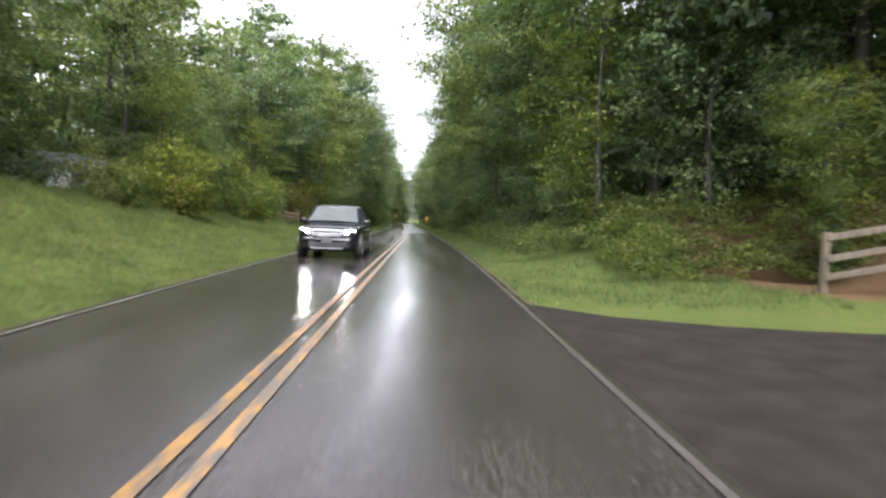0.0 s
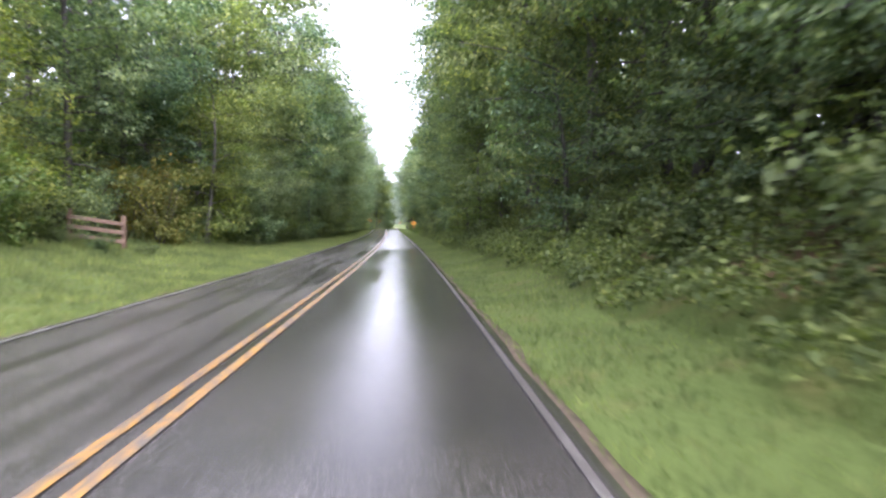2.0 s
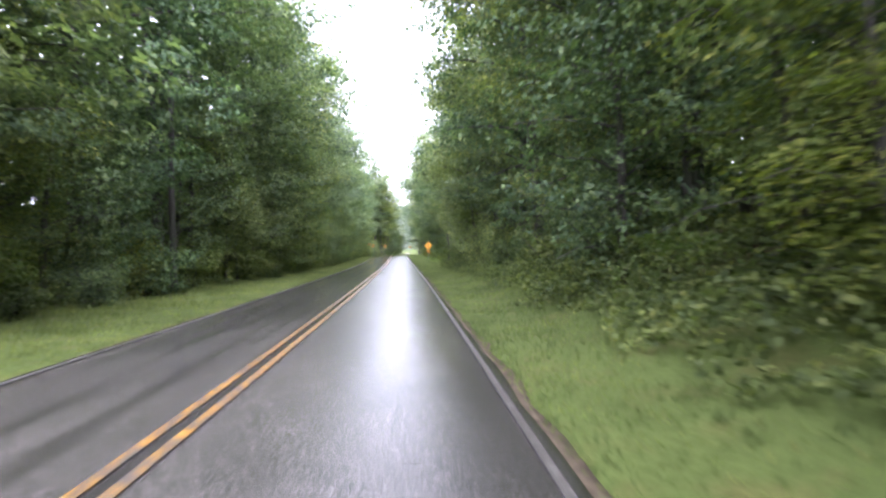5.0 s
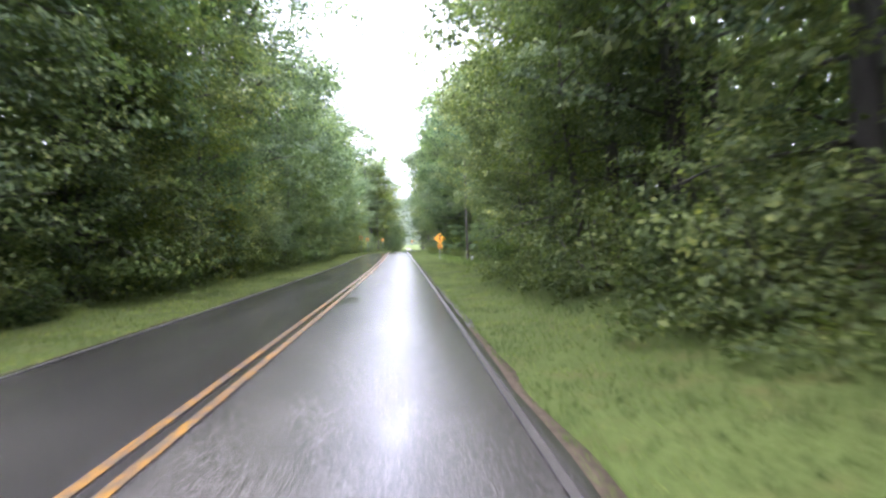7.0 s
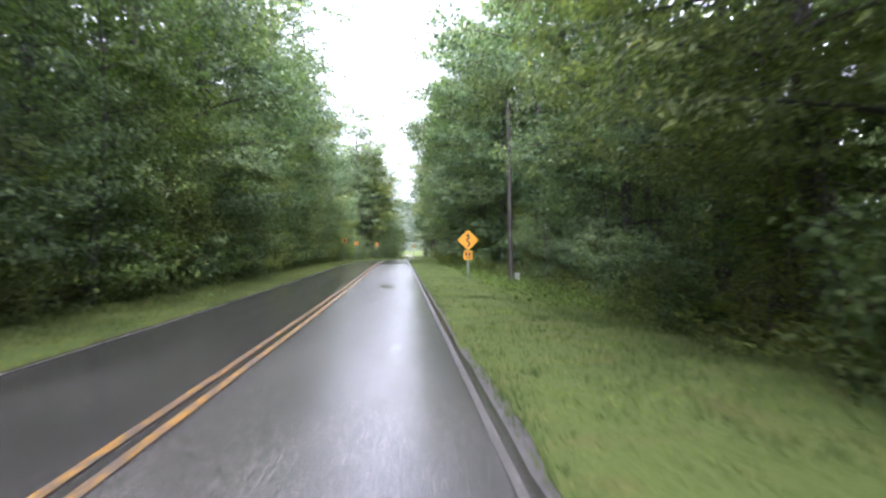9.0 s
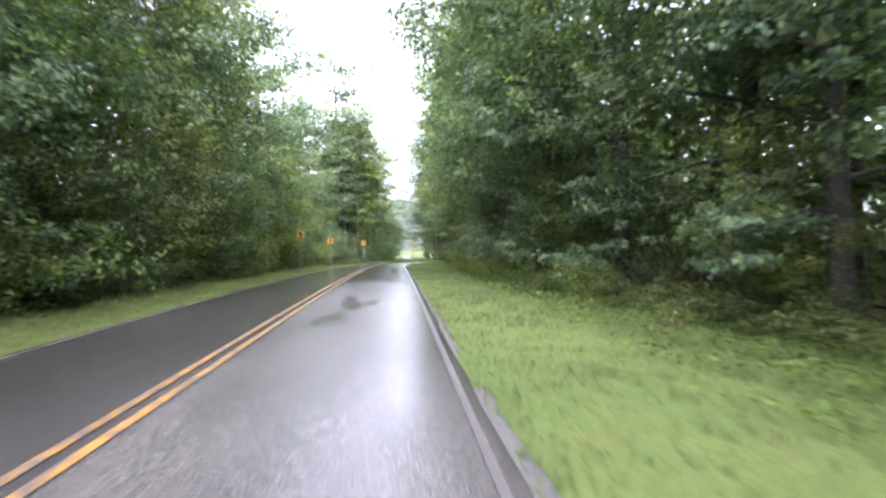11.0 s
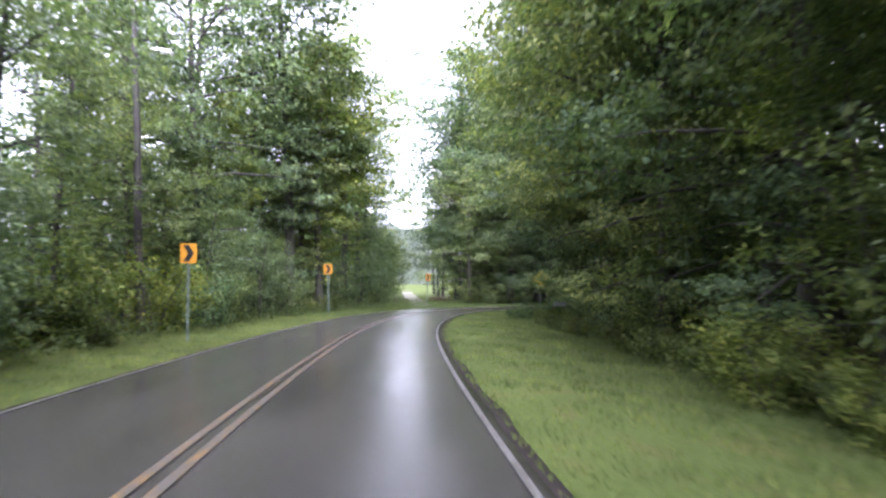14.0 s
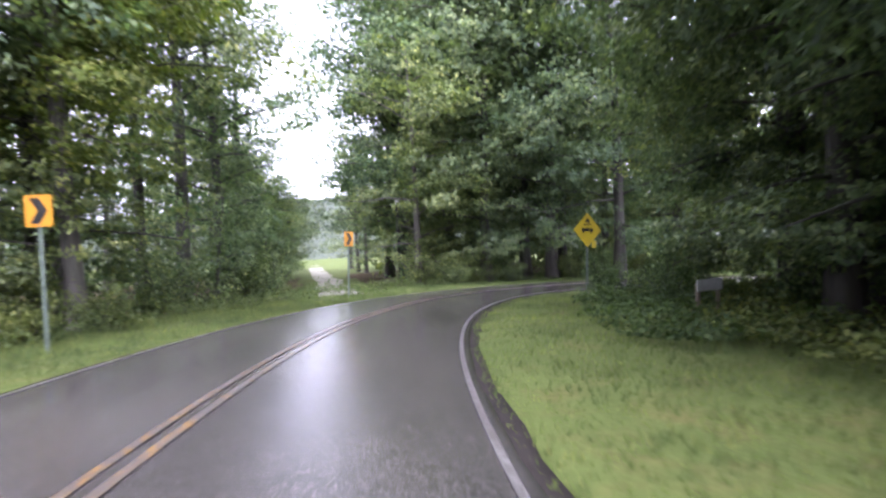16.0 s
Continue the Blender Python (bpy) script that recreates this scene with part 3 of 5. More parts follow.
def tree(name, tall, spread, low, leaves, leaf, mat, bark, seed, label, lean=0.4, limbs=24, ivy=0):
    """A tree: a bent tapered trunk with limbs, and a crown of leaves in uneven clumps along them."""
    r = np.random.default_rng(seed)
    root = thing(name, Matrix(), label, "tree", "woodland trees beside the road")
    zz = np.linspace(-0.5, tall * 0.96, 10)
    bend = np.stack([lean * np.sin(zz / tall * 2.2 + seed) * zz / tall * 1.6, lean * np.cos(zz / tall * 2.9 + seed * 2) * zz / tall * 1.3, zz], -1)
    rad0 = tall * 0.0115 + 0.03
    rads = rad0 * (1 - zz.clip(0) / tall) ** 0.8 + 0.015
    rads[0] *= 1.5
    V, Q = tube(bend, rads, 8)
    spots, outs, wide = [], [], []
    for k in range(limbs):
        f = (k + r.uniform(0.1, 0.9)) / limbs
        z0 = low + (tall * 0.95 - low) * f
        p0 = np.array([np.interp(z0, zz, bend[:, 0]), np.interp(z0, zz, bend[:, 1]), z0])
        az = k * 2.4 + r.uniform(-0.5, 0.5)
        g = (z0 - low) / (tall - low)
        length = spread * (0.32 + 0.88 * math.sin(math.pi * min(1, 0.1 + 0.88 * g)) ** 0.8) * r.uniform(0.65, 1.2)
        rise = r.uniform(-0.1, 0.45) + 0.5 * g
        out = np.array([math.cos(az), math.sin(az), rise])
        pts = [p0 + out * length * u + np.array([0, 0, -0.18 * length * u * u]) + r.normal(0, 0.1, 3) * u for u in (0, 0.35, 0.7, 1.0)]
        v, q = tube(pts, [0.32 * rad0 * (1 - g * 0.5), 0.2 * rad0, 0.12 * rad0, 0.012], 5)
        Q += [tuple(n + len(V) for n in quad) for quad in q]
        V += v
        for u in r.uniform(0.3, 1.08, 4 if length > 1.5 else 3):
            c = p0 + out * length * u + np.array([0, 0, -0.18 * length * u * u]) + r.normal(0, 0.35, 3)
            spots.append(c)
            outs.append(out / np.linalg.norm(out))
            wide.append(length * r.uniform(0.2, 0.36) + 0.3)
    for k in range(5):
        spots.append(bend[-1] + r.normal(0, 0.5, 3) + (0, 0, -0.7 * k * 0.6))
        outs.append(np.array([0, 0, 1.0]))
        wide.append(0.7)
    for k in range(ivy):
        z0 = r.uniform(0.3, tall * 0.6)
        az = r.uniform(0, 6.28)
        spots.append(np.array([np.interp(z0, zz, bend[:, 0]) + 0.3 * math.cos(az), np.interp(z0, zz, bend[:, 1]) + 0.3 * math.sin(az), z0]))
        outs.append(np.array([math.cos(az), math.sin(az), 0]))
        wide.append(0.38)
    quads_object("trunk", V, Q, bark, root).data.shade_smooth()
    spots, outs, wide = np.array(spots), np.array(outs), np.array(wide)
    toward = outs[:, 0] / (np.hypot(outs[:, 0], outs[:, 1]) + 1e-6)
    share = wide**2 * np.where(outs[:, 2] > 0.9, 1.0, 1.25 + toward)
    share /= share.sum()
    grain = 0.44 + 0.66 * np.clip(spots[:, 2] / 14.0, 0, 1) if tall > 10 else np.full(len(spots), 1.0)
    share = share / grain**2
    share /= share.sum()
    # every limb's leaves hang in small flat sprays with hollows between them
    sprays = max(60, leaves // 26)
    home = r.choice(len(spots), sprays, p=share)
    ball = r.normal(0, 1, (sprays, 3))
    ball /= np.linalg.norm(ball, axis=1, keepdims=True)
    ball *= r.uniform(0.2, 1.15, (sprays, 1)) ** 0.5
    middle = spots[home] + ball * wide[home, None] * (1.2, 1.2, 0.7)
    pick = r.integers(0, sprays, leaves)
    loose = r.normal(0, 1, (leaves, 3)) * (0.62 * np.sqrt(wide[home][pick]) * grain[home][pick])[:, None] * (0.5, 0.5, 0.2)
    centre = middle[pick] + loose
    v, q = blades(centre, ball[pick] * 0.8 + outs[home][pick] * 0.25 + (0, 0, 0.25), leaf * grain[home][pick], 0.35, r)
    quads_object("crown", v, q, mat, root)
    return root


def bush(name, tall, wide, leaves, leaf, mat, seed, label):
    r = np.random.default_rng(seed)
    root = thing(name, Matrix(), label, "bush", "roadside bushes")
    V, Q, spots, size = [], [], [], []
    for k in range(7):
        az, reach = k * 0.9 + r.uniform(-0.3, 0.3), wide * r.uniform(0.2, 0.55)
        top = np.array([math.cos(az) * reach, math.sin(az) * reach, tall * r.uniform(0.55, 1.0)])
        v, q = tube([(0, 0, -0.2), top * (0.35, 0.35, 0.45), top], [0.03, 0.02, 0.008], 5)
        Q += [tuple(n + len(V) for n in quad) for quad in q]
        V += v
        for u in (0.25, 0.5, 0.75, 1.0):
            spots.append(top * (u, u, u) + r.normal(0, 0.12 * wide, 3) * (1, 1, 0.5))
            size.append(wide * r.uniform(0.14, 0.3))
    quads_object("stem", V, Q, M_BARK, root)
    spots, size = np.array(spots), np.array(size)
    pick = r.integers(0, len(spots), leaves)
    ball = r.normal(0, 1, (leaves, 3))
    ball /= np.linalg.norm(ball, axis=1, keepdims=True)
    centre = spots[pick] + ball * size[pick, None] * r.uniform(0.3, 1.1, (leaves, 1)) * (1, 1, 0.8)
    centre[:, 2] = np.abs(centre[:, 2])
    v, q = kites(centre, ball, leaf, 0.3, r)
    quads_object("leaves", v, q, mat, root)
    return root


BROAD = "tall broad-leaved tree with wet green leaves at the wood's edge"
FRONT = [
    tree("tree", 17.5, 4.0, 1.6, 14800, 0.275, M_LEAF, M_BARK, 11, BROAD),
    tree("tree", 19.5, 4.3, 2.2, 15400, 0.28, M_LEAF_DEEP, M_BARK, 12, "tall dark-leaved tree at the wood's edge"),
    tree("tree", 15.0, 3.6, 1.0, 14200, 0.265, M_LEAF, M_PALE_BARK, 13, BROAD),
    tree("tree", 21.0, 4.0, 3.0, 15400, 0.28, M_LEAF_DEEP, M_BARK, 14, "tall dark-leaved tree at the wood's edge", 0.7),
    tree("tree", 18.5, 3.9, 3.2, 14800, 0.275, M_LEAF, M_BARK, 15, BROAD, 0.5, 28),
]
BIG = [
    tree("tree", 24.5, 5.2, 2.6, 22000, 0.28, M_LEAF, M_BARK, 18, "very tall broad-leaved tree arching towards the road", 0.6, 34),
    tree("tree", 26.5, 5.4, 3.0, 22500, 0.285, M_LEAF_DEEP, M_BARK, 19, "very tall dark tree arching towards the road", 0.6, 34),
]
SLENDER = [
    tree("tree", 21.0, 3.2, 6.0, 11500, 0.275, M_LEAF, M_BARK, 16, "slender tree with a bare trunk and an airy crown", 0.5, 24, 16),
    tree("tree", 18.0, 2.8, 4.5, 11200, 0.265, M_LEAF_BRIGHT, M_PALE_BARK, 17, "slender tree with a bare trunk and an airy crown", 0.7, 22, 10),
]
BACK = [
    tree("tree", 20.0, 4.4, 1.2, 4300, 0.5, M_LEAF_DEEP, M_BARK, 21, "tall tree deeper in the dark wood", 0.6, 12),
    tree("tree", 22.0, 4.6, 2.0, 4400, 0.5, M_LEAF, M_BARK, 22, "tall tree deeper in the dark wood", 0.6, 12),
]
YOUNG = [
    tree("young_tree", 6.0, 1.9, 0.5, 6400, 0.135, M_LEAF, M_BARK, 31, "young tree with wet leaves down to the ground", 0.3, 16),
    tree("young_tree", 7.5, 2.1, 0.7, 6800, 0.14, M_LEAF_BRIGHT, M_BARK, 32, "young yellow-green tree leaning to the light", 0.4, 16),
]
BUSHES = [
    bush("bush", 1.7, 2.2, 2900, 0.105, M_FERN, 41, "leafy green roadside bush wet with rain"),
    bush("bush", 2.6, 3.0, 3700, 0.118, M_LEAF_BRIGHT, 42, "yellow-green roadside bush wet with rain"),
    bush("bush", 1.2, 1.7, 2500, 0.1, M_FERN, 43, "low leafy bush among the weeds of the bank"),
    bush("bush", 2.8, 3.2, 3700, 0.118, M_LEAF_RUST, 44, "bush with leaves turning rusty orange"),
    bush("bush", 2.2, 2.6, 3500, 0.108, M_LEAF, 45, "dark green roadside bush wet with rain"),
]


def plant(model, x, y, scale=1.0, turn=0.0, stretch=1.0, sink=0.05, lean=(0, 0)):
    z = float(height(np.array([x]), np.array([y]))[0]) - sink
    ob = copy_thing(model, pose(x, y, z, lean[0], lean[1], turn))
    ob.scale = (scale, scale, scale * stretch)
    return ob


def wooded(side, s, depth):
    """A place in the wood: depth metres behind its edge."""
    line = WOOD_L if side < 0 else WOOD_R
    n = side * (np.interp(s, *line) + depth)
    return road_at(np.array([s]), np.array([n]))[0]


def open_view(x, y):
    """The clear way straight on beyond the bend, the house's yard, and the side lane stay free of trees."""
    s, n = along(np.array([x]), np.array([y]))
    if abs(n[0]) < 5.4:
        return True
    px, py = plan(x, y)
    if py > 238 and -1.4 < px < 8.4:
        return True
    if -13.5 < s[0] < -2 and 0 < n[0] < 20:
        return True
    return False


SIGNS = [site(x, y) for x, y in ((-4.64, 190.84), (-4.57, 210.66), (-2.08, 229.93), (4.76, 243.56), (5.40, 140.82), (13.03, 237.59), (8.7, 147.5), (-6.95, 213.3), (-7.80, 81.98), (9.1, 257.2), (-8.9, 38.5), (10.5, 2.5), (13, 2.5), (12, 0), (-12.5, 12.8), (-15, 17), (-17.5, 21.3), (-20, 25.6))]


def near_sign(x, y, far=1.7):
    return any((x - a) ** 2 + (y - b) ** 2 < far**2 for a, b in SIGNS)


TALL_S = [-90, 0, 45, 58, 100, 120, 152, 162, 190, 195, 217, 222, 232, 240, 330]
TALL_L = [0.9, 0.88, 0.78, 1.05, 1.22, 1.22, 1.2, 1.15, 1.12, 0.62, 0.64, 1.36, 1.2, 0.95, 0.9]
TALL_R = [1.05, 1.15, 1.26, 1.22, 1.1, 1.05, 1.1, 1.36, 1.3, 1.25, 1.22, 1.22, 1.21, 1.2, 1.05]
pick = random.Random(5)
spots = []
for side in (-1, 1):
    tall = TALL_L if side < 0 else TALL_R
    s = -20.0
    while s < 262:
        airy = side < 0 and 219 < s < 236
        for row, (depth, models) in enumerate(((1.7, SLENDER if airy else FRONT), (5.6, SLENDER + FRONT[:1] if airy else BACK))):
            a = s + pick.uniform(-1.6, 1.6) + row * 2.3
            nearer = 1.7 if side > 0 and 161 < a < 203 else 0
            p = wooded(side, a, depth - nearer + pick.uniform(-0.8, 1.5))
            if open_view(p[0], p[1]) or near_sign(p[0], p[1]) or any((p[0] - q[0]) ** 2 + (p[1] - q[1]) ** 2 < 5.0 for q in spots):
                continue
            spots.append(p)
            size = float(np.interp(a, TALL_S, tall)) * pick.uniform(0.82, 1.12)
            facing = (0 if side < 0 else 180) - math.degrees(float(np.interp(a, S, HEAD)))
            if side < 0 and 166 < a < 192 and row == 0 and pick.random() < 0.5:
                models = SLENDER
            if side < 0 and 193 < a < 218 and row == 0 and pick.random() < 0.35:
                models, size = YOUNG, pick.uniform(1.0, 1.5)
            if size > 1.2 and models is FRONT:
                models, size = BIG, size / 1.4
            plant(pick.choice(models), p[0], p[1], size, facing + pick.uniform(-38, 38), pick.uniform(0.92, 1.1), 0.1, (pick.uniform(-2, 2), pick.uniform(-2, 2)))
        s += 4.7
# woods that close the view past the bend and behind
for x, y, size in ((-4.6, 236.5, 1.15), (-7.5, 233, 1.1), (-5.8, 241.5, 1.2), (-2.4, 246.5, 1.15), (-9.5, 238, 1.1), (-1.6, 253, 1.2), (-5.0, 250, 1.1), (-1.4, 261, 1.15),
                   (12.9, 263, 1.3), (15.0, 257, 1.4), (17.5, 260, 1.35), (20.0, 256, 1.2), (24, 257.5, 1.15), (13.0, 268, 1.3), (28, 254.5, 1.1), (18, 264, 1.2)):
    x, y = site(x, y)
    spots.append((x, y, 0))
    plant(pick.choice(SLENDER + FRONT[:1] if x < -9 and y < 248 else BIG), x, y, size if x < -9 and y < 248 else size / 1.35, 270 + pick.uniform(-40, 40))
for s, size in ((214, 0.95), (222.5, 1.0), (231, 0.95)):
    p = road_at(np.array([s]), np.array([11.2]))[0]
    spots.append(p)
    plant(pick.choice((BIG[0], BIG[0], BIG[1])), p[0], p[1], size, 180 - math.degrees(float(np.interp(s, S, HEAD))) + pick.uniform(-15, 15), 0.95)
for x, y in ((17, 5), (14.8, 9.5), (20.5, 8.5), (21.5, 1.5), (17.5, 13), (23, 14), (25, 5)):
    x, y = site(x, y)
    spots.append((x, y, 0))
    plant(pick.choice(FRONT), x, y, pick.uniform(0.9, 1.05), 180 + pick.uniform(-40, 40))
for x, y, size in ((11.7, 218.6, 0.98), (10.2, 209, 0.9)):
    x, y = site(x, y)
    spots.append((x, y, 0))
    plant(BIG[0], x, y, size, 180)
for x, y, model in ((10.3, 258.8, FRONT[0]), (10.9, 263.5, FRONT[2])):
    x, y = site(x, y)
    spots.append((x, y, 0))
    plant(model, x, y, 0.98, 270, 1.45)
for x, y, size in ((13.6, 252.5, 1.3), (16.8, 254.5, 1.4), (17.8, 252.5, 1.5), (21, 250, 1.3), (14.8, 260.5, 1.6), (10.2, 261.5, 1.5), (9.9, 268, 1.55), (12.6, 257.5, 1.45)):
    x, y = site(x, y)
    spots.append((x, y, 0))
    plant(pick.choice(BIG), x, y, size / 1.35, 250 + pick.uniform(-30, 30))
for x, y, size in ((-3.4, 265, 0.9), (-3.2, 274, 0.95), (-3.2, 283, 0.95), (-3.4, 293, 0.95), (-0.4, 258, 0.6), (-0.2, 268, 0.6), (0.1, 279, 0.55), (0.3, 291, 0.6), (0.5, 304, 0.65),
                   (9.0, 279, 0.95), (9.2, 290, 0.95), (9.4, 303, 1.0)):
    x, y = site(x, y)
    spots.append((x, y, 0))
    plant(pick.choice((FRONT[0], FRONT[2])), x, y, size, 300 + pick.uniform(-30, 30))
for k in range(40):
    x, y = (pick.uniform(-30, -3.5), pick.uniform(246, 300)) if k < 16 else (pick.uniform(10.5, 46), pick.uniform(266, 296))
    x, y = site(x, y)
    if open_view(x, y) or near_sign(x, y) or any((x - q[0]) ** 2 + (y - q[1]) ** 2 < 10 for q in spots):
        continue
    spots.append((x, y, 0))
    plant(pick.choice(BACK), x, y, pick.uniform(0.8, 1.0), 270 + pick.uniform(-40, 40))
for k in range(14):
    x, y = pick.choice((-1, 1)) * pick.uniform(7, 26), pick.uniform(-50, -24)
    plant(pick.choice(BACK), x, y, pick.uniform(0.85, 1.0), pick.uniform(0, 360))

# young trees and bushes in front of the woods
for side in (-1, 1):
    s = -6.0
    while s < 258:
        a = s + pick.uniform(-2, 2)
        p = wooded(side, a, pick.uniform(-1.0, 0.8))
        if side > 0 and 214 < a < 248:
            s += 3.4
            continue
        if not open_view(p[0], p[1]) and not near_sign(p[0], p[1], 2.2):
            if pick.random() < 0.4:
                plant(pick.choice(YOUNG), p[0], p[1], pick.uniform(0.6, 1.15), (0 if side < 0 else 180) + pick.uniform(-60, 60))
            else:
                plant(pick.choice((BUSHES[0], BUSHES[4], BUSHES[2], BUSHES[4])), p[0], p[1], pick.uniform(0.7, 1.25), pick.uniform(0, 360))
        s += 3.4
for k in range(30):
    a = 52 + 4.7 * k + pick.uniform(-1.2, 1.2)
    p = wooded(-1, a, pick.uniform(-0.1, 0.9))
    if not near_sign(p[0], p[1], 2.2):
        plant(pick.choice((YOUNG[0], YOUNG[0], YOUNG[1])), p[0], p[1], pick.uniform(0.7, 1.25), pick.uniform(-50, 50))
for k in range(54):
    a = 50 + 2.6 * k + pick.uniform(-1.0, 1.0)
    p = wooded(-1, a, pick.uniform(-0.5, 0.6))
    if not near_sign(p[0], p[1], 2.2):
        plant(pick.choice((YOUNG[0], YOUNG[1], BUSHES[1], BUSHES[0])), p[0], p[1], pick.uniform(0.7, 1.2), pick.uniform(-50, 50))
for x, y, model, size in ((-9.5, 17, BUSHES[1], 1.3), (-11.5, 21, YOUNG[1], 0.9), (-10.5, 13, BUSHES[0], 1.3), (-12, 25, YOUNG[0], 1.0), (-9.0, 27, BUSHES[1], 1.1),
                          (-10.0, 33, BUSHES[1], 1.15), (-8.8, 43.5, BUSHES[3], 1.15), (-10.8, 45, BUSHES[3], 1.2), (-11.5, 36, YOUNG[1], 0.95), (-12.5, 39, BUSHES[1], 1.2),
                          (11.6, 4.4, YOUNG[1], 0.58), (12.3, 5.0, YOUNG[1], 0.66), (11.2, 10.5, YOUNG[0], 1.2), (13.2, 13.0, YOUNG[0], 1.4), (10.4, 15.5, YOUNG[0], 1.15), (12.0, 19.0, YOUNG[0], 1.4), (10.6, 23.0, YOUNG[0], 1.2), (15.5, 17.0, YOUNG[0], 1.6), (17.5, 10.5, YOUNG[0], 1.6), (21.0, 12.5, YOUNG[0], 1.7), (19.5, 19.0, YOUNG[0], 1.7), (-7.2, 192, BUSHES[1], 1.0), (-6.6, 213.5, BUSHES[1], 1.1), (15.2, 240.5, BUSHES[0], 0.8), (13.6, 232.0, BUSHES[0], 0.6), (14.5, 234.5, BUSHES[4], 0.8), (16.5, 237.5, BUSHES[0], 1.0), (14.3, 228.5, BUSHES[4], 1.1), (11.5, 254, BUSHES[4], 1.0),
                          (9.4, 215.5, BUSHES[0], 0.5), (9.4, 219, BUSHES[2], 0.6), (9.6, 208, BUSHES[0], 0.6), (9.6, 211.5, BUSHES[2], 0.8), (-8.7, 37.4, BUSHES[2], 0.5), (-9.9, 37.2, BUSHES[0], 0.45), (-7.3, 37.9, BUSHES[2], 0.4), (1.2, 251, BUSHES[4], 1.0), (0.2, 247.5, BUSHES[0], 1.1), (0.6, 257, YOUNG[0], 1.0), (-0.8, 245.5, YOUNG[0], 0.9), (0.8, 264, YOUNG[0], 1.25), (1.2, 279, YOUNG[0], 1.4), (0.9, 288, YOUNG[0], 1.4), (0.4, 298, YOUNG[0], 1.5), (-2.6, 242.5, BUSHES[4], 1.3), (-4.0, 238.5, YOUNG[0], 0.9), (1.0, 271, YOUNG[0], 1.35), (-5.2, 234, BUSHES[4], 1.3), (-6.2, 229, YOUNG[0], 1.0), (-7.2, 224, BUSHES[4], 1.4), (-6.6, 219.5, YOUNG[0], 0.9), (-7.4, 207.5, BUSHES[1], 1.2), (-6.9, 203, BUSHES[4], 1.3)):
    x, y = site(x, y)
    plant(model, x, y, size, pick.uniform(0, 360))
for k in range(16):
    p = road_at(np.array([250.0 + 2.2 * k]), np.array([-pick.uniform(5.6, 7.2)]))[0]
    if p[0] > 9.6 and not near_sign(p[0], p[1], 1.2):
        plant(pick.choice((BUSHES[0], BUSHES[4], BUSHES[2])), p[0], p[1], pick.uniform(0.75, 1.1), pick.uniform(0, 360))
# thicket under the trees on the outside of the bend and low growth along the inner bank
for x, y, size in ((-16.6, 215.5, 0.92), (-14.6, 218.5, 0.8)):
    plant(BIG[1], x, y, size, 200, 1.0)
for s in np.arange(238, 268, 1.7):
    for depth in (6.3, 8.3):
        p = road_at(np.array([s + pick.uniform(-0.6, 0.6)]), np.array([-depth - pick.uniform(0, 0.8)]))[0]
        if not open_view(p[0], p[1]) and not near_sign(p[0], p[1], 1.3):
            plant(pick.choice((BUSHES[0], BUSHES[4], BUSHES[2])), p[0], p[1], pick.uniform(0.65, 1.0) * (1.25 if depth > 7 else 0.8), pick.uniform(0, 360))
for s in np.arange(196, 217, 1.5):
    p = road_at(np.array([s]), np.array([float(np.interp(s, *WOOD_R)) - 0.9 + pick.uniform(-0.5, 0.8)]))[0]
    if not near_sign(p[0], p[1], 1.3):
        plant(pick.choice((BUSHES[0], BUSHES[2], BUSHES[2])), p[0], p[1], pick.uniform(0.35, 0.62), pick.uniform(0, 360))
for s in np.arange(160, 196, 1.25):
    p = road_at(np.array([s]), np.array([float(np.interp(s, *WOOD_R)) - 2.1 + pick.uniform(-0.7, 1.0)]))[0]
    if not near_sign(p[0], p[1], 1.3):
        plant(pick.choice((BUSHES[1], BUSHES[1], BUSHES[0])), p[0], p[1], pick.uniform(0.4, 0.62), pick.uniform(0, 360))
for model in FRONT + BIG + SLENDER + BACK + YOUNG + BUSHES:
    for ob in (*model.children_recursive, model):
        bpy.data.objects.remove(ob)


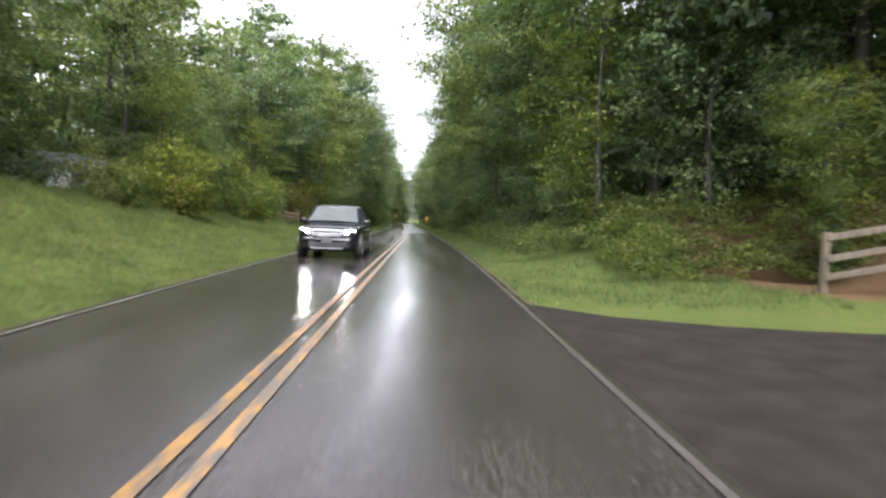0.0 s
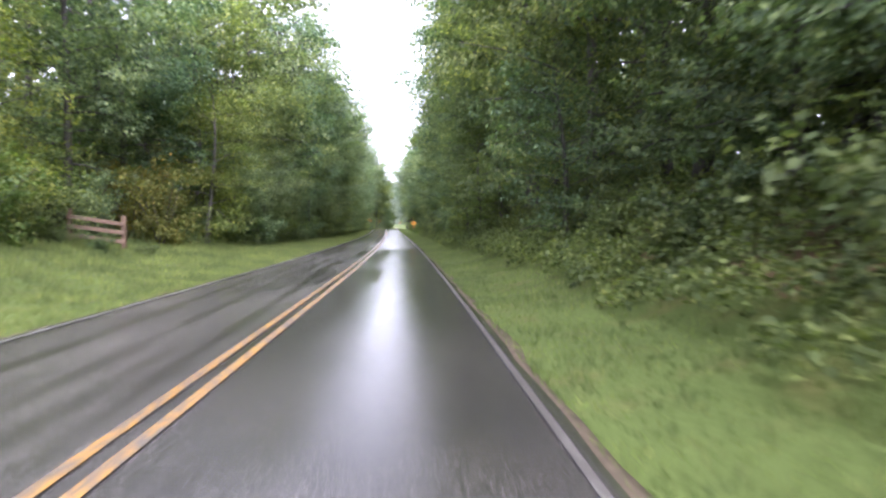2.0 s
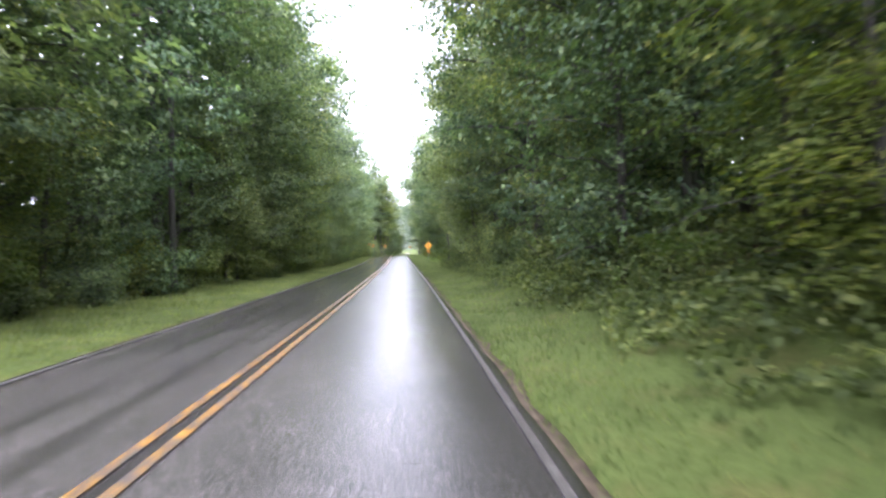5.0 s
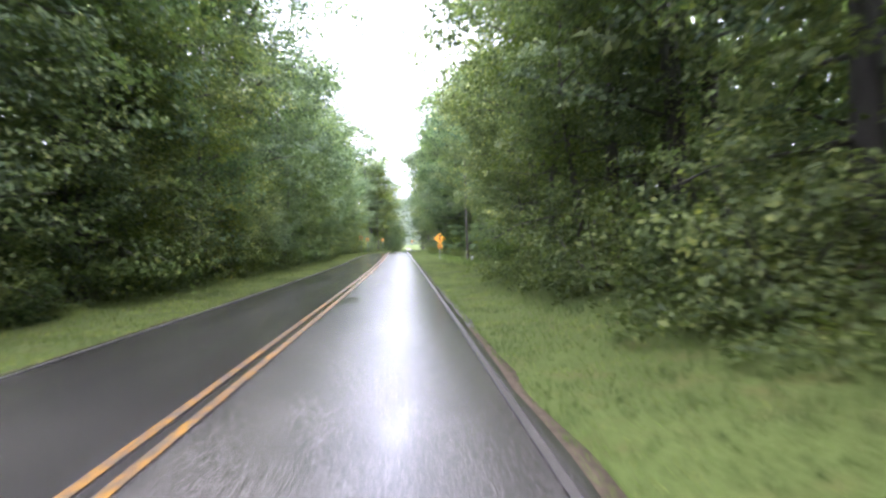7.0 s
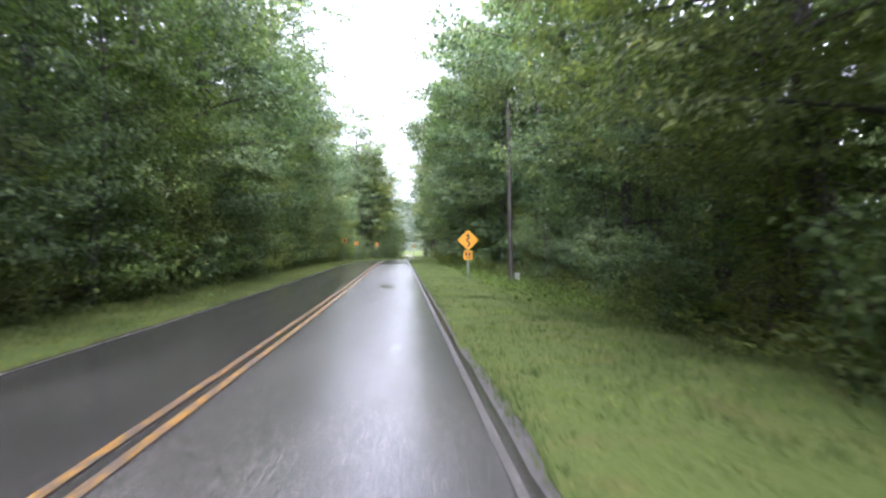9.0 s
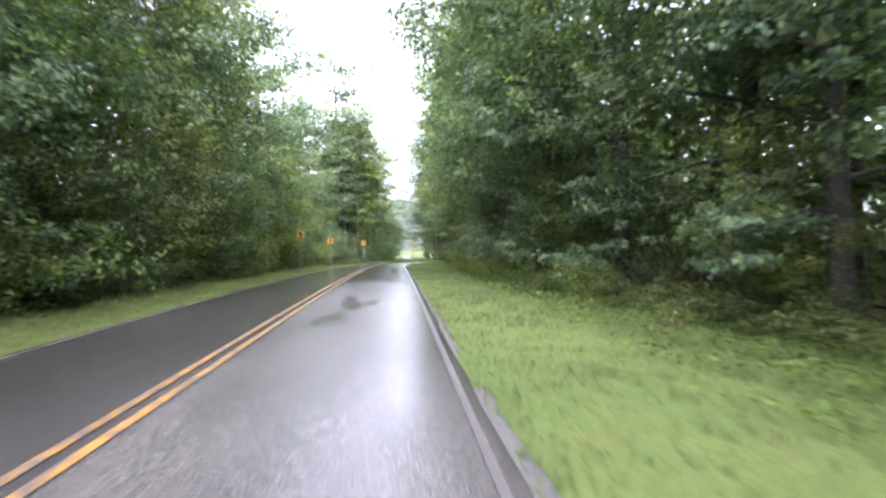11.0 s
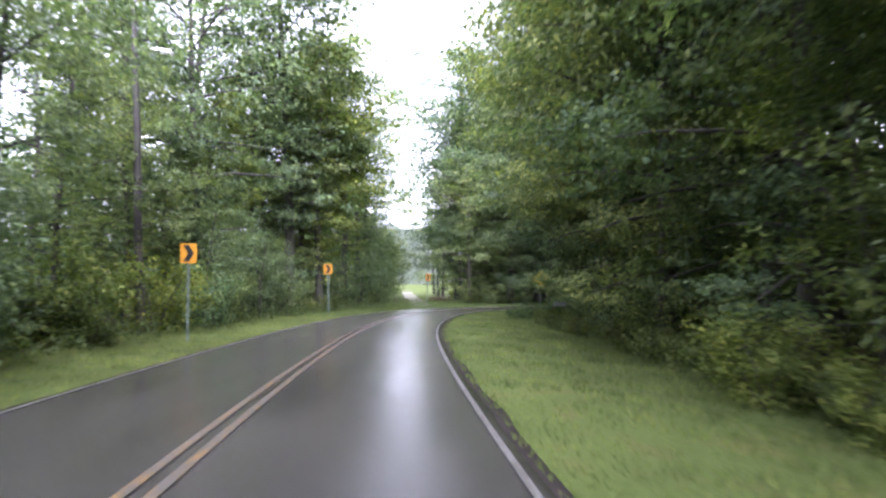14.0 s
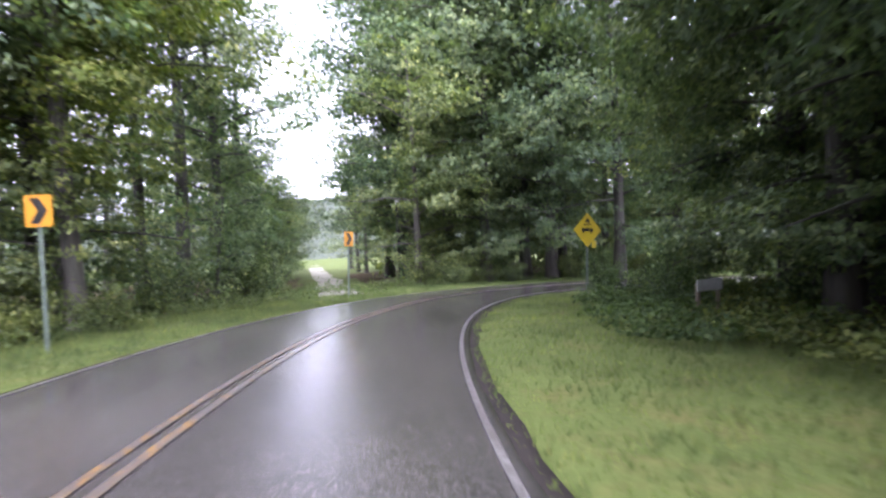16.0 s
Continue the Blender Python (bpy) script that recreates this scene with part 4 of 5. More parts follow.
# the dark depth of the woods behind the trees that can be told apart
for side, seed in ((-1, 71), (1, 72)):
    r = np.random.default_rng(seed)
    line = WOOD_L if side < 0 else WOOD_R
    for count, each, near, far, tall, fat, leaf, mat in ((7800, 18, 8.6, 24, 19.5, 2.0, 0.85, M_LEAF_DEEP), (3300, 40, 1.6, 11, 6.0, 0.9, 0.2, M_LEAF), (1500, 30, 3, 17, 12, 1.2, 0.3, M_LEAF)):
        s = r.uniform(-22, 258, count) if tall != 12 else r.uniform(188, 256, count)
        if side < 0 and far > 20:
            s = s[(s < 188) | (s > 246)]
        p = road_at(s, side * (np.interp(s, *line) + r.uniform(near, far, len(s))))
        p[:, 2] = height(p[:, 0], p[:, 1]) + r.uniform(0, 1, len(s)) ** 1.3 * tall
        ss, nn = along(p[:, 0], p[:, 1])
        p = p[(np.abs(nn) > near * 0.7 + 6) & ~((plan(p[:, 0], p[:, 1])[1] > 240) & (plan(p[:, 0], p[:, 1])[0] > 1.6) & (plan(p[:, 0], p[:, 1])[0] < 7.6)) & ~((ss > -14) & (ss < 5) & (nn > 0) & (nn < 19))]
        ball = r.normal(0, 1, (len(p) * each, 3))
        ball /= np.linalg.norm(ball, axis=1, keepdims=True)
        centre = np.repeat(p, each, 0) + ball * r.uniform(0.3, 1.0, (len(ball), 1)) * (fat, fat, fat * 0.7)
        v, q = blades(centre, ball, leaf, 0.3, r)
        tagged(quads_object("deep_woods" if far > 20 else "understorey", v, q, mat), "dark foliage deep in the wood" if far > 20 else "saplings and brush under the trees", "woodland", kind="stuff")


# the woods go on behind, as far as the land is seen from above
r = np.random.default_rng(77)
far_s, far_n = r.uniform(-60, 320, 5200), r.uniform(24, 130, 5200) * r.choice((-1, 1), 5200)
p = np.stack(site_line(far_s, far_n), -1)
p = np.concatenate([p, height(p[:, 0], p[:, 1])[:, None] + np.where((far_n < 0) & (far_s > 180) & (far_s < 262), 0.3, 1.0)[:, None] * r.uniform(3, 19, (len(p), 1))], 1)
near_n = np.abs(along(p[:, 0], p[:, 1])[1])
p = p[near_n > 22]
ball = r.normal(0, 1, (len(p) * 14, 3))
ball /= np.linalg.norm(ball, axis=1, keepdims=True)
v, q = blades(np.repeat(p, 14, 0) + ball * r.uniform(0.4, 1.0, (len(ball), 1)) * (3.0, 3.0, 2.2), ball, 1.5, 0.3, r)
tagged(quads_object("far_woods", v, q, M_LEAF_DEEP), "woodland canopy spreading away from the road", "woodland", kind="stuff")


# weeds and vines on the banks, and the grass of the verges
def scatter_leaves(count, s_range, n_of, lift, leaf, seed):
    r = np.random.default_rng(seed)
    s = r.uniform(*s_range, count)
    p = road_at(s, n_of(s, r))
    z = height(p[:, 0], p[:, 1])
    mound = np.clip(0.55 + 0.55 * wave(p[:, 0], p[:, 1], 1.5, seed) + 0.25 * wave(p[:, 0], p[:, 1], 0.6, seed + 2), 0.05, None)
    p[:, 2] = z + mound * lift * r.uniform(0.3, 1.0, count) ** 0.6
    flat = leaf < 0.118
    return (kites if flat else blades)(p, r.normal(0, 0.6, (count, 3)) + (0, 0, 0.4), leaf, 0.1, r)


def undergrowth(count, s_range, n_of, lift, leaf, mat, seed, label):
    v, q = scatter_leaves(count, s_range, n_of, lift, leaf, seed)
    tagged(quads_object("undergrowth", v, q, mat), label, "undergrowth", kind="stuff")


undergrowth(95000, (8, 108), lambda s, r: RIGHT + 2.1 + 4.2 * r.uniform(0, 1, len(s)) ** 0.9 + 0.5 * wave(s, s, 3.0), 1.0, 0.115, M_FERN, 51, "tangle of wet weeds and vines on the roadside bank")
undergrowth(44000, (108, 250), lambda s, r: np.interp(s, *WOOD_R) - 1.8 + 3.4 * r.uniform(0, 1, len(s)), 0.75, 0.115, M_FERN, 52, "wet weeds along the wood's edge")
undergrowth(50000, (-14, 250), lambda s, r: -(np.interp(s, *WOOD_L) - 1.6 + 3.6 * r.uniform(0, 1, len(s))), 0.8, 0.13, M_FERN, 53, "wet weeds along the wood's edge")


undergrowth(30000, (3, 15), lambda s, r: 6.3 + 8 * r.uniform(0, 1, len(s)), 1.0, 0.117, M_FERN, 54, "tangle of wet weeds and vines on the roadside bank")


undergrowth(14000, (222, 247), lambda s, r: RIGHT + 2.9 + 4.2 * r.uniform(0, 1, len(s)) + 0.5 * wave(s, s, 2.0), 0.65, 0.115, M_FERN, 55, "wet weeds on the low mound inside the bend")


undergrowth(22000, (146, 203), lambda s, r: np.interp(s, *WOOD_R) - 2.3 + 2.9 * r.uniform(0, 1, len(s)) + 0.4 * wave(s, s, 2.5), 1.2, 0.12, M_FERN, 56, "tall wet weeds at the foot of the trees")


undergrowth(16000, (126, 172), lambda s, r: RIGHT + 2.6 + (np.interp(s, *WOOD_R) - RIGHT - 2.8) * r.uniform(0, 1, len(s)) ** 0.6, 0.5, 0.1, M_LEAF_BRIGHT, 57, "low yellow-green weeds scattered over the verge")


def grass(count, s_range, near, far, tall, seed, label):
    r = np.random.default_rng(seed)
    s = r.uniform(*s_range, count)
    u = r.uniform(0, 1, count) ** 1.25
    n = near(s) + (far(s) - near(s)) * u
    p = road_at(s, n)
    p[:, 2] = height(p[:, 0], p[:, 1]) - 0.02
    keep = ~((s > -14.5) & (s < -1.5) & (n > 0))
    p, u = p[keep], u[keep]
    k = len(p)
    h = tall * r.uniform(0.45, 1.2, k) * (0.55 + 0.9 * u) * (1 + 0.35 * wave(p[:, 0], p[:, 1], 1.2, seed))
    az = r.uniform(-1.1, 1.1, k)
    side = np.stack([np.cos(az), np.sin(az), 0 * az], -1) * 0.011 * (1 + 3 * h[:, None])
    tip = p + np.stack([r.normal(0, 0.35, k) * h, r.normal(0, 0.35, k) * h, h], -1)
    v = np.stack([p - side, p + side, tip], 1).reshape(-1, 3)
    up = soft_normals(np.tile((0, -0.15, 1.0), (k, 1)), 3, r, 0.22)
    tagged(quads_object("grass", v, np.arange(3 * k).reshape(k, 3), M_GRASS, normals=up), label, "grass", kind="stuff")


grass(140000, (-14, 235), lambda s: -LEFT - 0.24 + 0 * s, lambda s: -(np.interp(s, *WOOD_L) + 0.3), 0.17, 61, "wet grass of the roadside verge")
grass(160000, (-14, 240), lambda s: RIGHT + 0.2 + 0 * s, lambda s: np.minimum(np.interp(s, *WOOD_R) + 0.3, 9.0), 0.15, 62, "wet grass of the roadside verge")
grass(60000, (-14, 48), lambda s: -LEFT - 0.24 + 0 * s, lambda s: -(np.interp(s, *WOOD_L) - 0.5), 0.24, 64, "lush wet grass of the wide verge")
grass(20000, (222, 262), lambda s: -LEFT - 0.35 + 0 * s, lambda s: -13.0 + 0 * s, 0.3, 63, "pale wet grass in the clearing past the bend")


# ---------------------------------------------------------------- signs, poles, fences
def ground_z(x, y):
    return float(height(np.array([x]), np.array([y]))[0])


def sign_post(parent, tall, mat):
    bm = joined(box(0.055, 0.012, tall, (0, 0.03, tall / 2)), box(0.012, 0.035, tall, (-0.033, 0.018, tall / 2)), box(0.012, 0.035, tall, (0.033, 0.018, tall / 2)))
    return part("post", bm, mat, parent)


def bolts(parent, zs):
    for z in zs:
        part("bolt", rod(0.012, 0.012, 0.008, (0, -0.008, z), (90, 0, 0), 8), M_STEEL, parent)


def rounded(w, h, r=0.04, k=4):
    pts = []
    for cx, cz, a0 in ((w / 2 - r, -h / 2 + r, -90), (w / 2 - r, h / 2 - r, 0), (-w / 2 + r, h / 2 - r, 90), (-w / 2 + r, -h / 2 + r, 180)):
        for i in range(k + 1):
            a = radians(a0 + 90 * i / k)
            pts.append((cx + r * math.cos(a), cz + r * math.sin(a)))
    return pts


def chevron_sign(x, y, zc, turn, tilt=0.0):
    z0 = ground_z(x, y) - 0.1
    root = thing("chevron_sign", pose(x, y, z0, 0, tilt, turn), "orange-yellow curve sign with a black chevron on a thin post", "road sign", "chevron signs round the bend")
    c = zc - z0
    sign_post(root, c + 0.3, M_POST)
    panel = part("panel", shifted(plate(rounded(0.51, 0.63, 0.035), 0.004), 0, -0.004, c), M_SIGN, root)
    shape = [(-0.165, 0.255), (0.015, 0.255), (0.175, 0.0), (0.015, -0.255), (-0.165, -0.255), (-0.015, 0.0)]
    part("chevron", shifted(plate(shape[::-1], 0.003), 0, -0.0075, c), M_BLACK, panel)
    bolts(root, (c - 0.27, c + 0.27))
    return root


chevron_sign(-9.97, 186.45, 1.42, 6.39)
chevron_sign(-10.73, 206.26, 1.26, 0.386)
chevron_sign(-9.04, 225.62, 1.08, -3.61, -1)
chevron_sign(-2.77, 239.52, 0.60, 40.4, 3)


def band(points, width):
    """An outline that follows points with a width."""
    left, right = [], []
    for n, (x, z) in enumerate(points):
        a, b = points[max(n - 1, 0)], points[min(n + 1, len(points) - 1)]
        d = math.hypot(b[0] - a[0], b[1] - a[1])
        nx, nz = -(b[1] - a[1]) / d * width / 2, (b[0] - a[0]) / d * width / 2
        left.append((x + nx, z + nz))
        right.append((x - nx, z - nz))
    return left + right[::-1]


def diamond(side):
    return [(x * 0.7071 - z * 0.7071, x * 0.7071 + z * 0.7071) for x, z in rounded(side, side, 0.05)]


# winding-road warning sign with its plaque
z0 = ground_z(1.97, 140.99) - 0.1
c = 0.90 - z0
wind = thing("curve_warning_sign", pose(1.97, 140.99, z0, 0, 0.5, 4), "yellow diamond sign with a winding arrow above a small plaque", "road sign")
sign_post(wind, c + 0.4, M_POST)
panel = part("panel", shifted(plate(diamond(0.74), 0.004), 0, -0.004, c), M_SIGN, wind)
snake = [(0.02, -0.33), (0.02, -0.25), (0.07, -0.18), (0.07, -0.12), (-0.06, -0.03), (-0.06, 0.05), (0.05, 0.11), (0.05, 0.17), (0.0, 0.22)]
part("arrow_shaft", shifted(plate(band(snake, 0.085), 0.003), 0, -0.0075, c), M_BLACK, panel)
part("arrow_head", shifted(plate([(-0.12, 0.19), (0.10, 0.19), (-0.01, 0.36)], 0.003), 0, -0.0078, c), M_BLACK, panel)
plaque = part("plaque", shifted(plate(rounded(0.44, 0.44, 0.03), 0.004), 0, -0.004, c - 0.74), M_SIGN, wind)
for dx, dz, w, h in ((-0.09, 0.05, 0.09, 0.19), (0.07, 0.05, 0.10, 0.19), (0.0, -0.13, 0.26, 0.06)):
    part("lettering_bar", shifted(plate(rounded(w, h, 0.015), 0.003), dx, -0.0075, c - 0.74 + dz), M_BLACK, plaque)
bolts(wind, (c - 0.4, c + 0.4))

# truck warning sign in the bend
z0 = ground_z(5.74, 233.90) - 0.1
c = 0.43 - z0
truck = thing("truck_warning_sign", pose(5.74, 233.90, z0, 0, 3, 16), "lime-yellow diamond sign with a black truck symbol", "road sign")
sign_post(truck, c + 0.4, M_POST)
panel = part("panel", shifted(plate(diamond(0.91), 0.004), 0, -0.004, c), M_SIGN_LIME, truck)
part("truck_symbol", shifted(joined(plate([(-0.26, -0.05), (0.10, -0.05), (0.10, 0.07), (-0.26, 0.07)][::-1], 0.003), plate([(0.12, -0.05), (0.26, -0.05), (0.26, 0.02), (0.20, 0.07), (0.12, 0.07)][::-1], 0.003),
     rod(0.045, 0.045, 0.003, (-0.17, 0.003, -0.07), (90, 0, 0), 14), rod(0.045, 0.045, 0.003, (0.17, 0.003, -0.07), (90, 0, 0), 14)), 0, -0.0075, c), M_BLACK, panel)
part("arrow_head", shifted(plate([(-0.14, 0.28), (0.14, 0.28), (0.0, 0.46)], 0.003), 0, -0.0075, c), M_BLACK, panel)
part("line_bar", shifted(plate(rounded(0.36, 0.05, 0.02), 0.003), 0, -0.0075, c + 0.2), M_BLACK, panel)
part("plaque", shifted(plate(rounded(0.2, 0.26, 0.02), 0.004), 0.3, -0.004, c - 0.52), M_SIGN_LIME, truck)
bolts(truck, (c - 0.5, c + 0.5))


def utility_pole(x, y, z0, tall, radius, lean=(0, 0), arm=True, label="dark weathered wooden utility pole in the verge grass"):
    z0 = min(z0, ground_z(x, y)) - 0.3
    root = thing("utility_pole", pose(x, y, z0, *lean, 0), label, "utility pole", "utility poles along the road")
    zz = np.linspace(0, tall, 7)
    V, Q = tube(np.stack([0.02 * np.sin(zz), 0.02 * np.cos(zz * 0.7), zz], -1), radius * (1 - 0.03 * zz), 14)
    quads_object("shaft", V, Q, M_POLE, root).data.shade_smooth()
    part("cap", rod(radius * (1 - 0.03 * tall), radius * 0.4, 0.06, (0.02 * math.sin(tall), 0.02 * math.cos(tall * 0.7), tall - 0.005), sides=14), M_POLE, root)
    if arm:
        part("crossarm", box(1.9, 0.09, 0.11, (0, -radius, tall - 0.7), bevel=0.01), M_POLE, root)
        for dx in (-0.8, 0.8):
            part("insulator", joined(rod(0.03, 0.03, 0.1, (dx, -radius, tall - 0.645)), rod(0.05, 0.035, 0.07, (dx, -radius, tall - 0.56))), M_STEEL, root)
        for dx in (-1, 1):
            part("brace", box(0.75, 0.012, 0.03, (dx * 0.32, -radius * 0.9, tall - 0.97), (0, -dx * 40, 0)), M_STEEL, root)
    return root


utility_pole(-9.10, 81.73, -0.72, 10.0, 0.15, (0, 1.0))
utility_pole(4.99, 147.80, -1.81, 11.5, 0.145, (0, 0), False)
lamp_pole = utility_pole(-13.22, 208.80, -2.05, 12.6, 0.16, (0, -2.2), False, "dark wooden pole with two pale lamps near its top")
pole = utility_pole(0.99, 253.38, -2.17, 5.6, 0.13, (0, 0), False, "short grey pole with a pale cap by the bend")
for dx, dz, turn in ((-0.45, 11.75, 8), (0.85, 11.1, 14)):
    arm = part("lamp_arm", box(abs(dx), 0.04, 0.04, (dx / 2, -0.1, dz - 0.2), (0, turn, 0), 0.01), M_STEEL, lamp_pole)
    part("lamp_head", box(0.78, 0.28, 0.14, (dx * 1.15, -0.12, dz - 0.16), (0, turn, 0), 0.045), M_SHED, arm, "whitish lamp head")
part("pale_cap", rod(0.17, 0.12, 0.35, (0, 0, 5.5)), M_MARKER, pole, "whitish metal cap")

# pale utility marker near the pole
mk = thing("utility_marker", pose(5.50, 148.71, ground_z(5.50, 148.71), 0, 2, 12), "whitish plastic utility pedestal in the grass", "utility box")
part("body", box(0.24, 0.2, 0.62, (0, 0, 0.31), bevel=0.02), M_MARKER, mk)
part("lid", box(0.28, 0.24, 0.08, (0, 0, 0.65), bevel=0.02), M_MARKER, mk)

# low white board at the inside of the bend
bx, by = 5.44, 225.79
wb = thing("low_white_board", pose(bx, by, ground_z(bx, by), 0, 0, 22), "low white wooden board on two short posts", "board")
part("board", box(0.95, 0.04, 0.28, (0, 0, 0.85), bevel=0.008), M_MARKER, wb)
for dx in (-0.38, 0.38):
    part("post", box(0.08, 0.08, 1.0, (dx, 0.06, 0.4), bevel=0.008), M_RAIL, wb)


def rail_fence(posts, heights, tall, mat, name, label, group=""):
    """Posts with rails between them; every rail and post is a part."""
    x0, y0 = posts[0]
    z0 = ground_z(x0, y0)
    root = thing(name, pose(x0, y0, z0), label, "fence", group)
    for n, (x, y) in enumerate(posts):
        dz = ground_z(x, y) - z0
        part("post", box(0.15, 0.15, tall + 0.35, (x - x0, y - y0, dz + tall / 2 - 0.15), (0, pick.uniform(-2, 2), pick.uniform(-6, 6)), 0.015), mat, root)
        if n + 1 < len(posts):
            xb, yb = posts[n + 1]
            dzb = ground_z(xb, yb) - z0
            length = math.hypot(xb - x, yb - y)
            for h in heights:
                part("rail", box(length + 0.12, 0.06, 0.14, ((x + xb) / 2 - x0, (y + yb) / 2 - y0 - 0.09, (dz + dzb) / 2 + h), (0, -math.degrees(math.atan2(dzb - dz, length)) + pick.uniform(-1, 1), math.degrees(math.atan2(yb - y, xb - x))), 0.012), mat, root)
    return root


rail_fence([(9.9, 2.0), (12.4, 1.6), (14.9, 1.2), (17.4, 0.8)], (0.35, 0.75, 1.2), 1.3, M_RAIL, "rail_fence", "weathered three-rail wooden fence on a red clay bank")
rail_fence([(-10.35, 38.2), (-8.65, 38.6)], (0.3, 0.62, 0.94), 1.2, M_GATE, "rail_gate", "short reddish-brown wooden rail gate among weeds")

# white shed behind the bushes
sx, sy = -22.0, 30.0
sz = ground_z(sx, sy)
shed = thing("shed", pose(sx, sy, sz, 0, 0, 20), "small white clapboard shed behind roadside trees", "shed")
part("wall", box(5.0, 3.6, 2.5, (0, 0, 1.15)), M_SHED, shed)
for k in range(9):
    part("clapboard", box(5.04, 0.02, 0.24, (0, -1.815, 0.2 + k * 0.255), (6, 0, 0)), M_SHED, shed)
part("roof", joined(box(5.5, 2.25, 0.08, (0, -1.02, 2.86), (24, 0, 0)), box(5.5, 2.25, 0.08, (0, 1.02, 2.86), (-24, 0, 0))), M_ROOF, shed)
part("door", box(0.95, 0.05, 2.0, (1.2, -1.85, 1.0), bevel=0.01), M_ROOF, shed)
part("window", box(0.9, 0.05, 0.8, (-1.0, -1.85, 1.4), bevel=0.01), M_GLASS, shed)


# ---------------------------------------------------------------- the oncoming car
def skin(name, rings, mat, parent, label="", levels=2):
    """A smooth closed skin over cross-sections of equal point count."""
    V, Q, k = [], [], len(rings[0])
    for sec in rings:
        V += sec
    for a in range(len(rings) - 1):
        for b in range(k):
            Q.append((a * k + b, a * k + (b + 1) % k, (a + 1) * k + (b + 1) % k, (a + 1) * k + b))
    Q.append(tuple(range(k))[::-1])
    Q.append(tuple((len(rings) - 1) * k + b for b in range(k)))
    ob = mesh_object(name, V, Q, mat, parent, label, True)
    bm = bmesh.new()
    bm.from_mesh(ob.data)
    bmesh.ops.recalc_face_normals(bm, faces=bm.faces)
    bm.to_mesh(ob.data)
    bm.free()
    sub = ob.modifiers.new("smooth", "SUBSURF")
    sub.levels = sub.render_levels = levels
    return ob


def mirrored(y, right):
    return [(x, y, z) for x, z in right] + [(-x, y, z) for x, z in right[::-1]]


def hull(y, half, z0, z1):
    """A body cross-section: floor, sill, flank, crease, shoulder, top."""
    return mirrored(y, [(half * 0.4, z0), (half * 0.86, z0), (half * 0.975, z0 + 0.07), (half, z0 + (z1 - z0) * 0.42), (half * 0.985, z1 - 0.17), (half * 0.965, z1 - 0.05), (half * 0.86, z1), (half * 0.4, z1 + 0.025)])


def cabin_ring(y, low, top, z0, z1):
    return mirrored(y, [(low * 0.5, z0), (low, z0), (low * 0.99, z0 + 0.03), (top + (low - top) * 0.12, z1 - 0.05), (top * 0.9, z1 - 0.004), (top * 0.45, z1 + 0.015)])


CAR_X, CAR_Y = -1.65, 7.5
car = thing("suv", pose(CAR_X, CAR_Y, float(np.interp(CAR_Y + 1.3, S, CZ)) - 0.02, -0.6, 0, 0), "black mid-size SUV with lit headlights on the wet road", "car")
skin("body", [hull(0.0, 0.66, 0.40, 0.80), hull(0.03, 0.74, 0.33, 0.90), hull(0.14, 0.86, 0.27, 0.97), hull(0.40, 0.93, 0.25, 1.01), hull(0.9, 0.955, 0.25, 1.05), hull(1.35, 0.96, 0.25, 1.09), hull(2.4, 0.965, 0.25, 1.12),
              hull(3.6, 0.965, 0.25, 1.13), hull(4.3, 0.95, 0.28, 1.12), hull(4.62, 0.88, 0.34, 1.06), hull(4.72, 0.80, 0.42, 0.96)], M_CARPAINT, car)
skin("greenhouse", [cabin_ring(1.12, 0.80, 0.74, 1.02, 1.06), cabin_ring(1.22, 0.83, 0.75, 1.04, 1.13), cabin_ring(1.95, 0.86, 0.66, 1.06, 1.585), cabin_ring(2.25, 0.87, 0.67, 1.06, 1.66), cabin_ring(3.0, 0.87, 0.67, 1.06, 1.69),
                    cabin_ring(3.8, 0.86, 0.65, 1.06, 1.655), cabin_ring(4.3, 0.83, 0.62, 1.06, 1.52), cabin_ring(4.6, 0.78, 0.66, 1.03, 1.14)], M_GLASS, car, "dark tinted windows")
skin("roof", [mirrored(y, [(w * 0.5, z - 0.03), (w * 0.97, z - 0.05), (w, z - 0.025), (w * 0.93, z + 0.012), (w * 0.5, z + 0.035)]) for y, w, z in
              ((1.98, 0.66, 1.60), (2.06, 0.69, 1.63), (2.3, 0.70, 1.672), (3.0, 0.70, 1.695), (3.8, 0.68, 1.665), (4.3, 0.65, 1.56), (4.38, 0.62, 1.52))], M_CARPAINT, car)
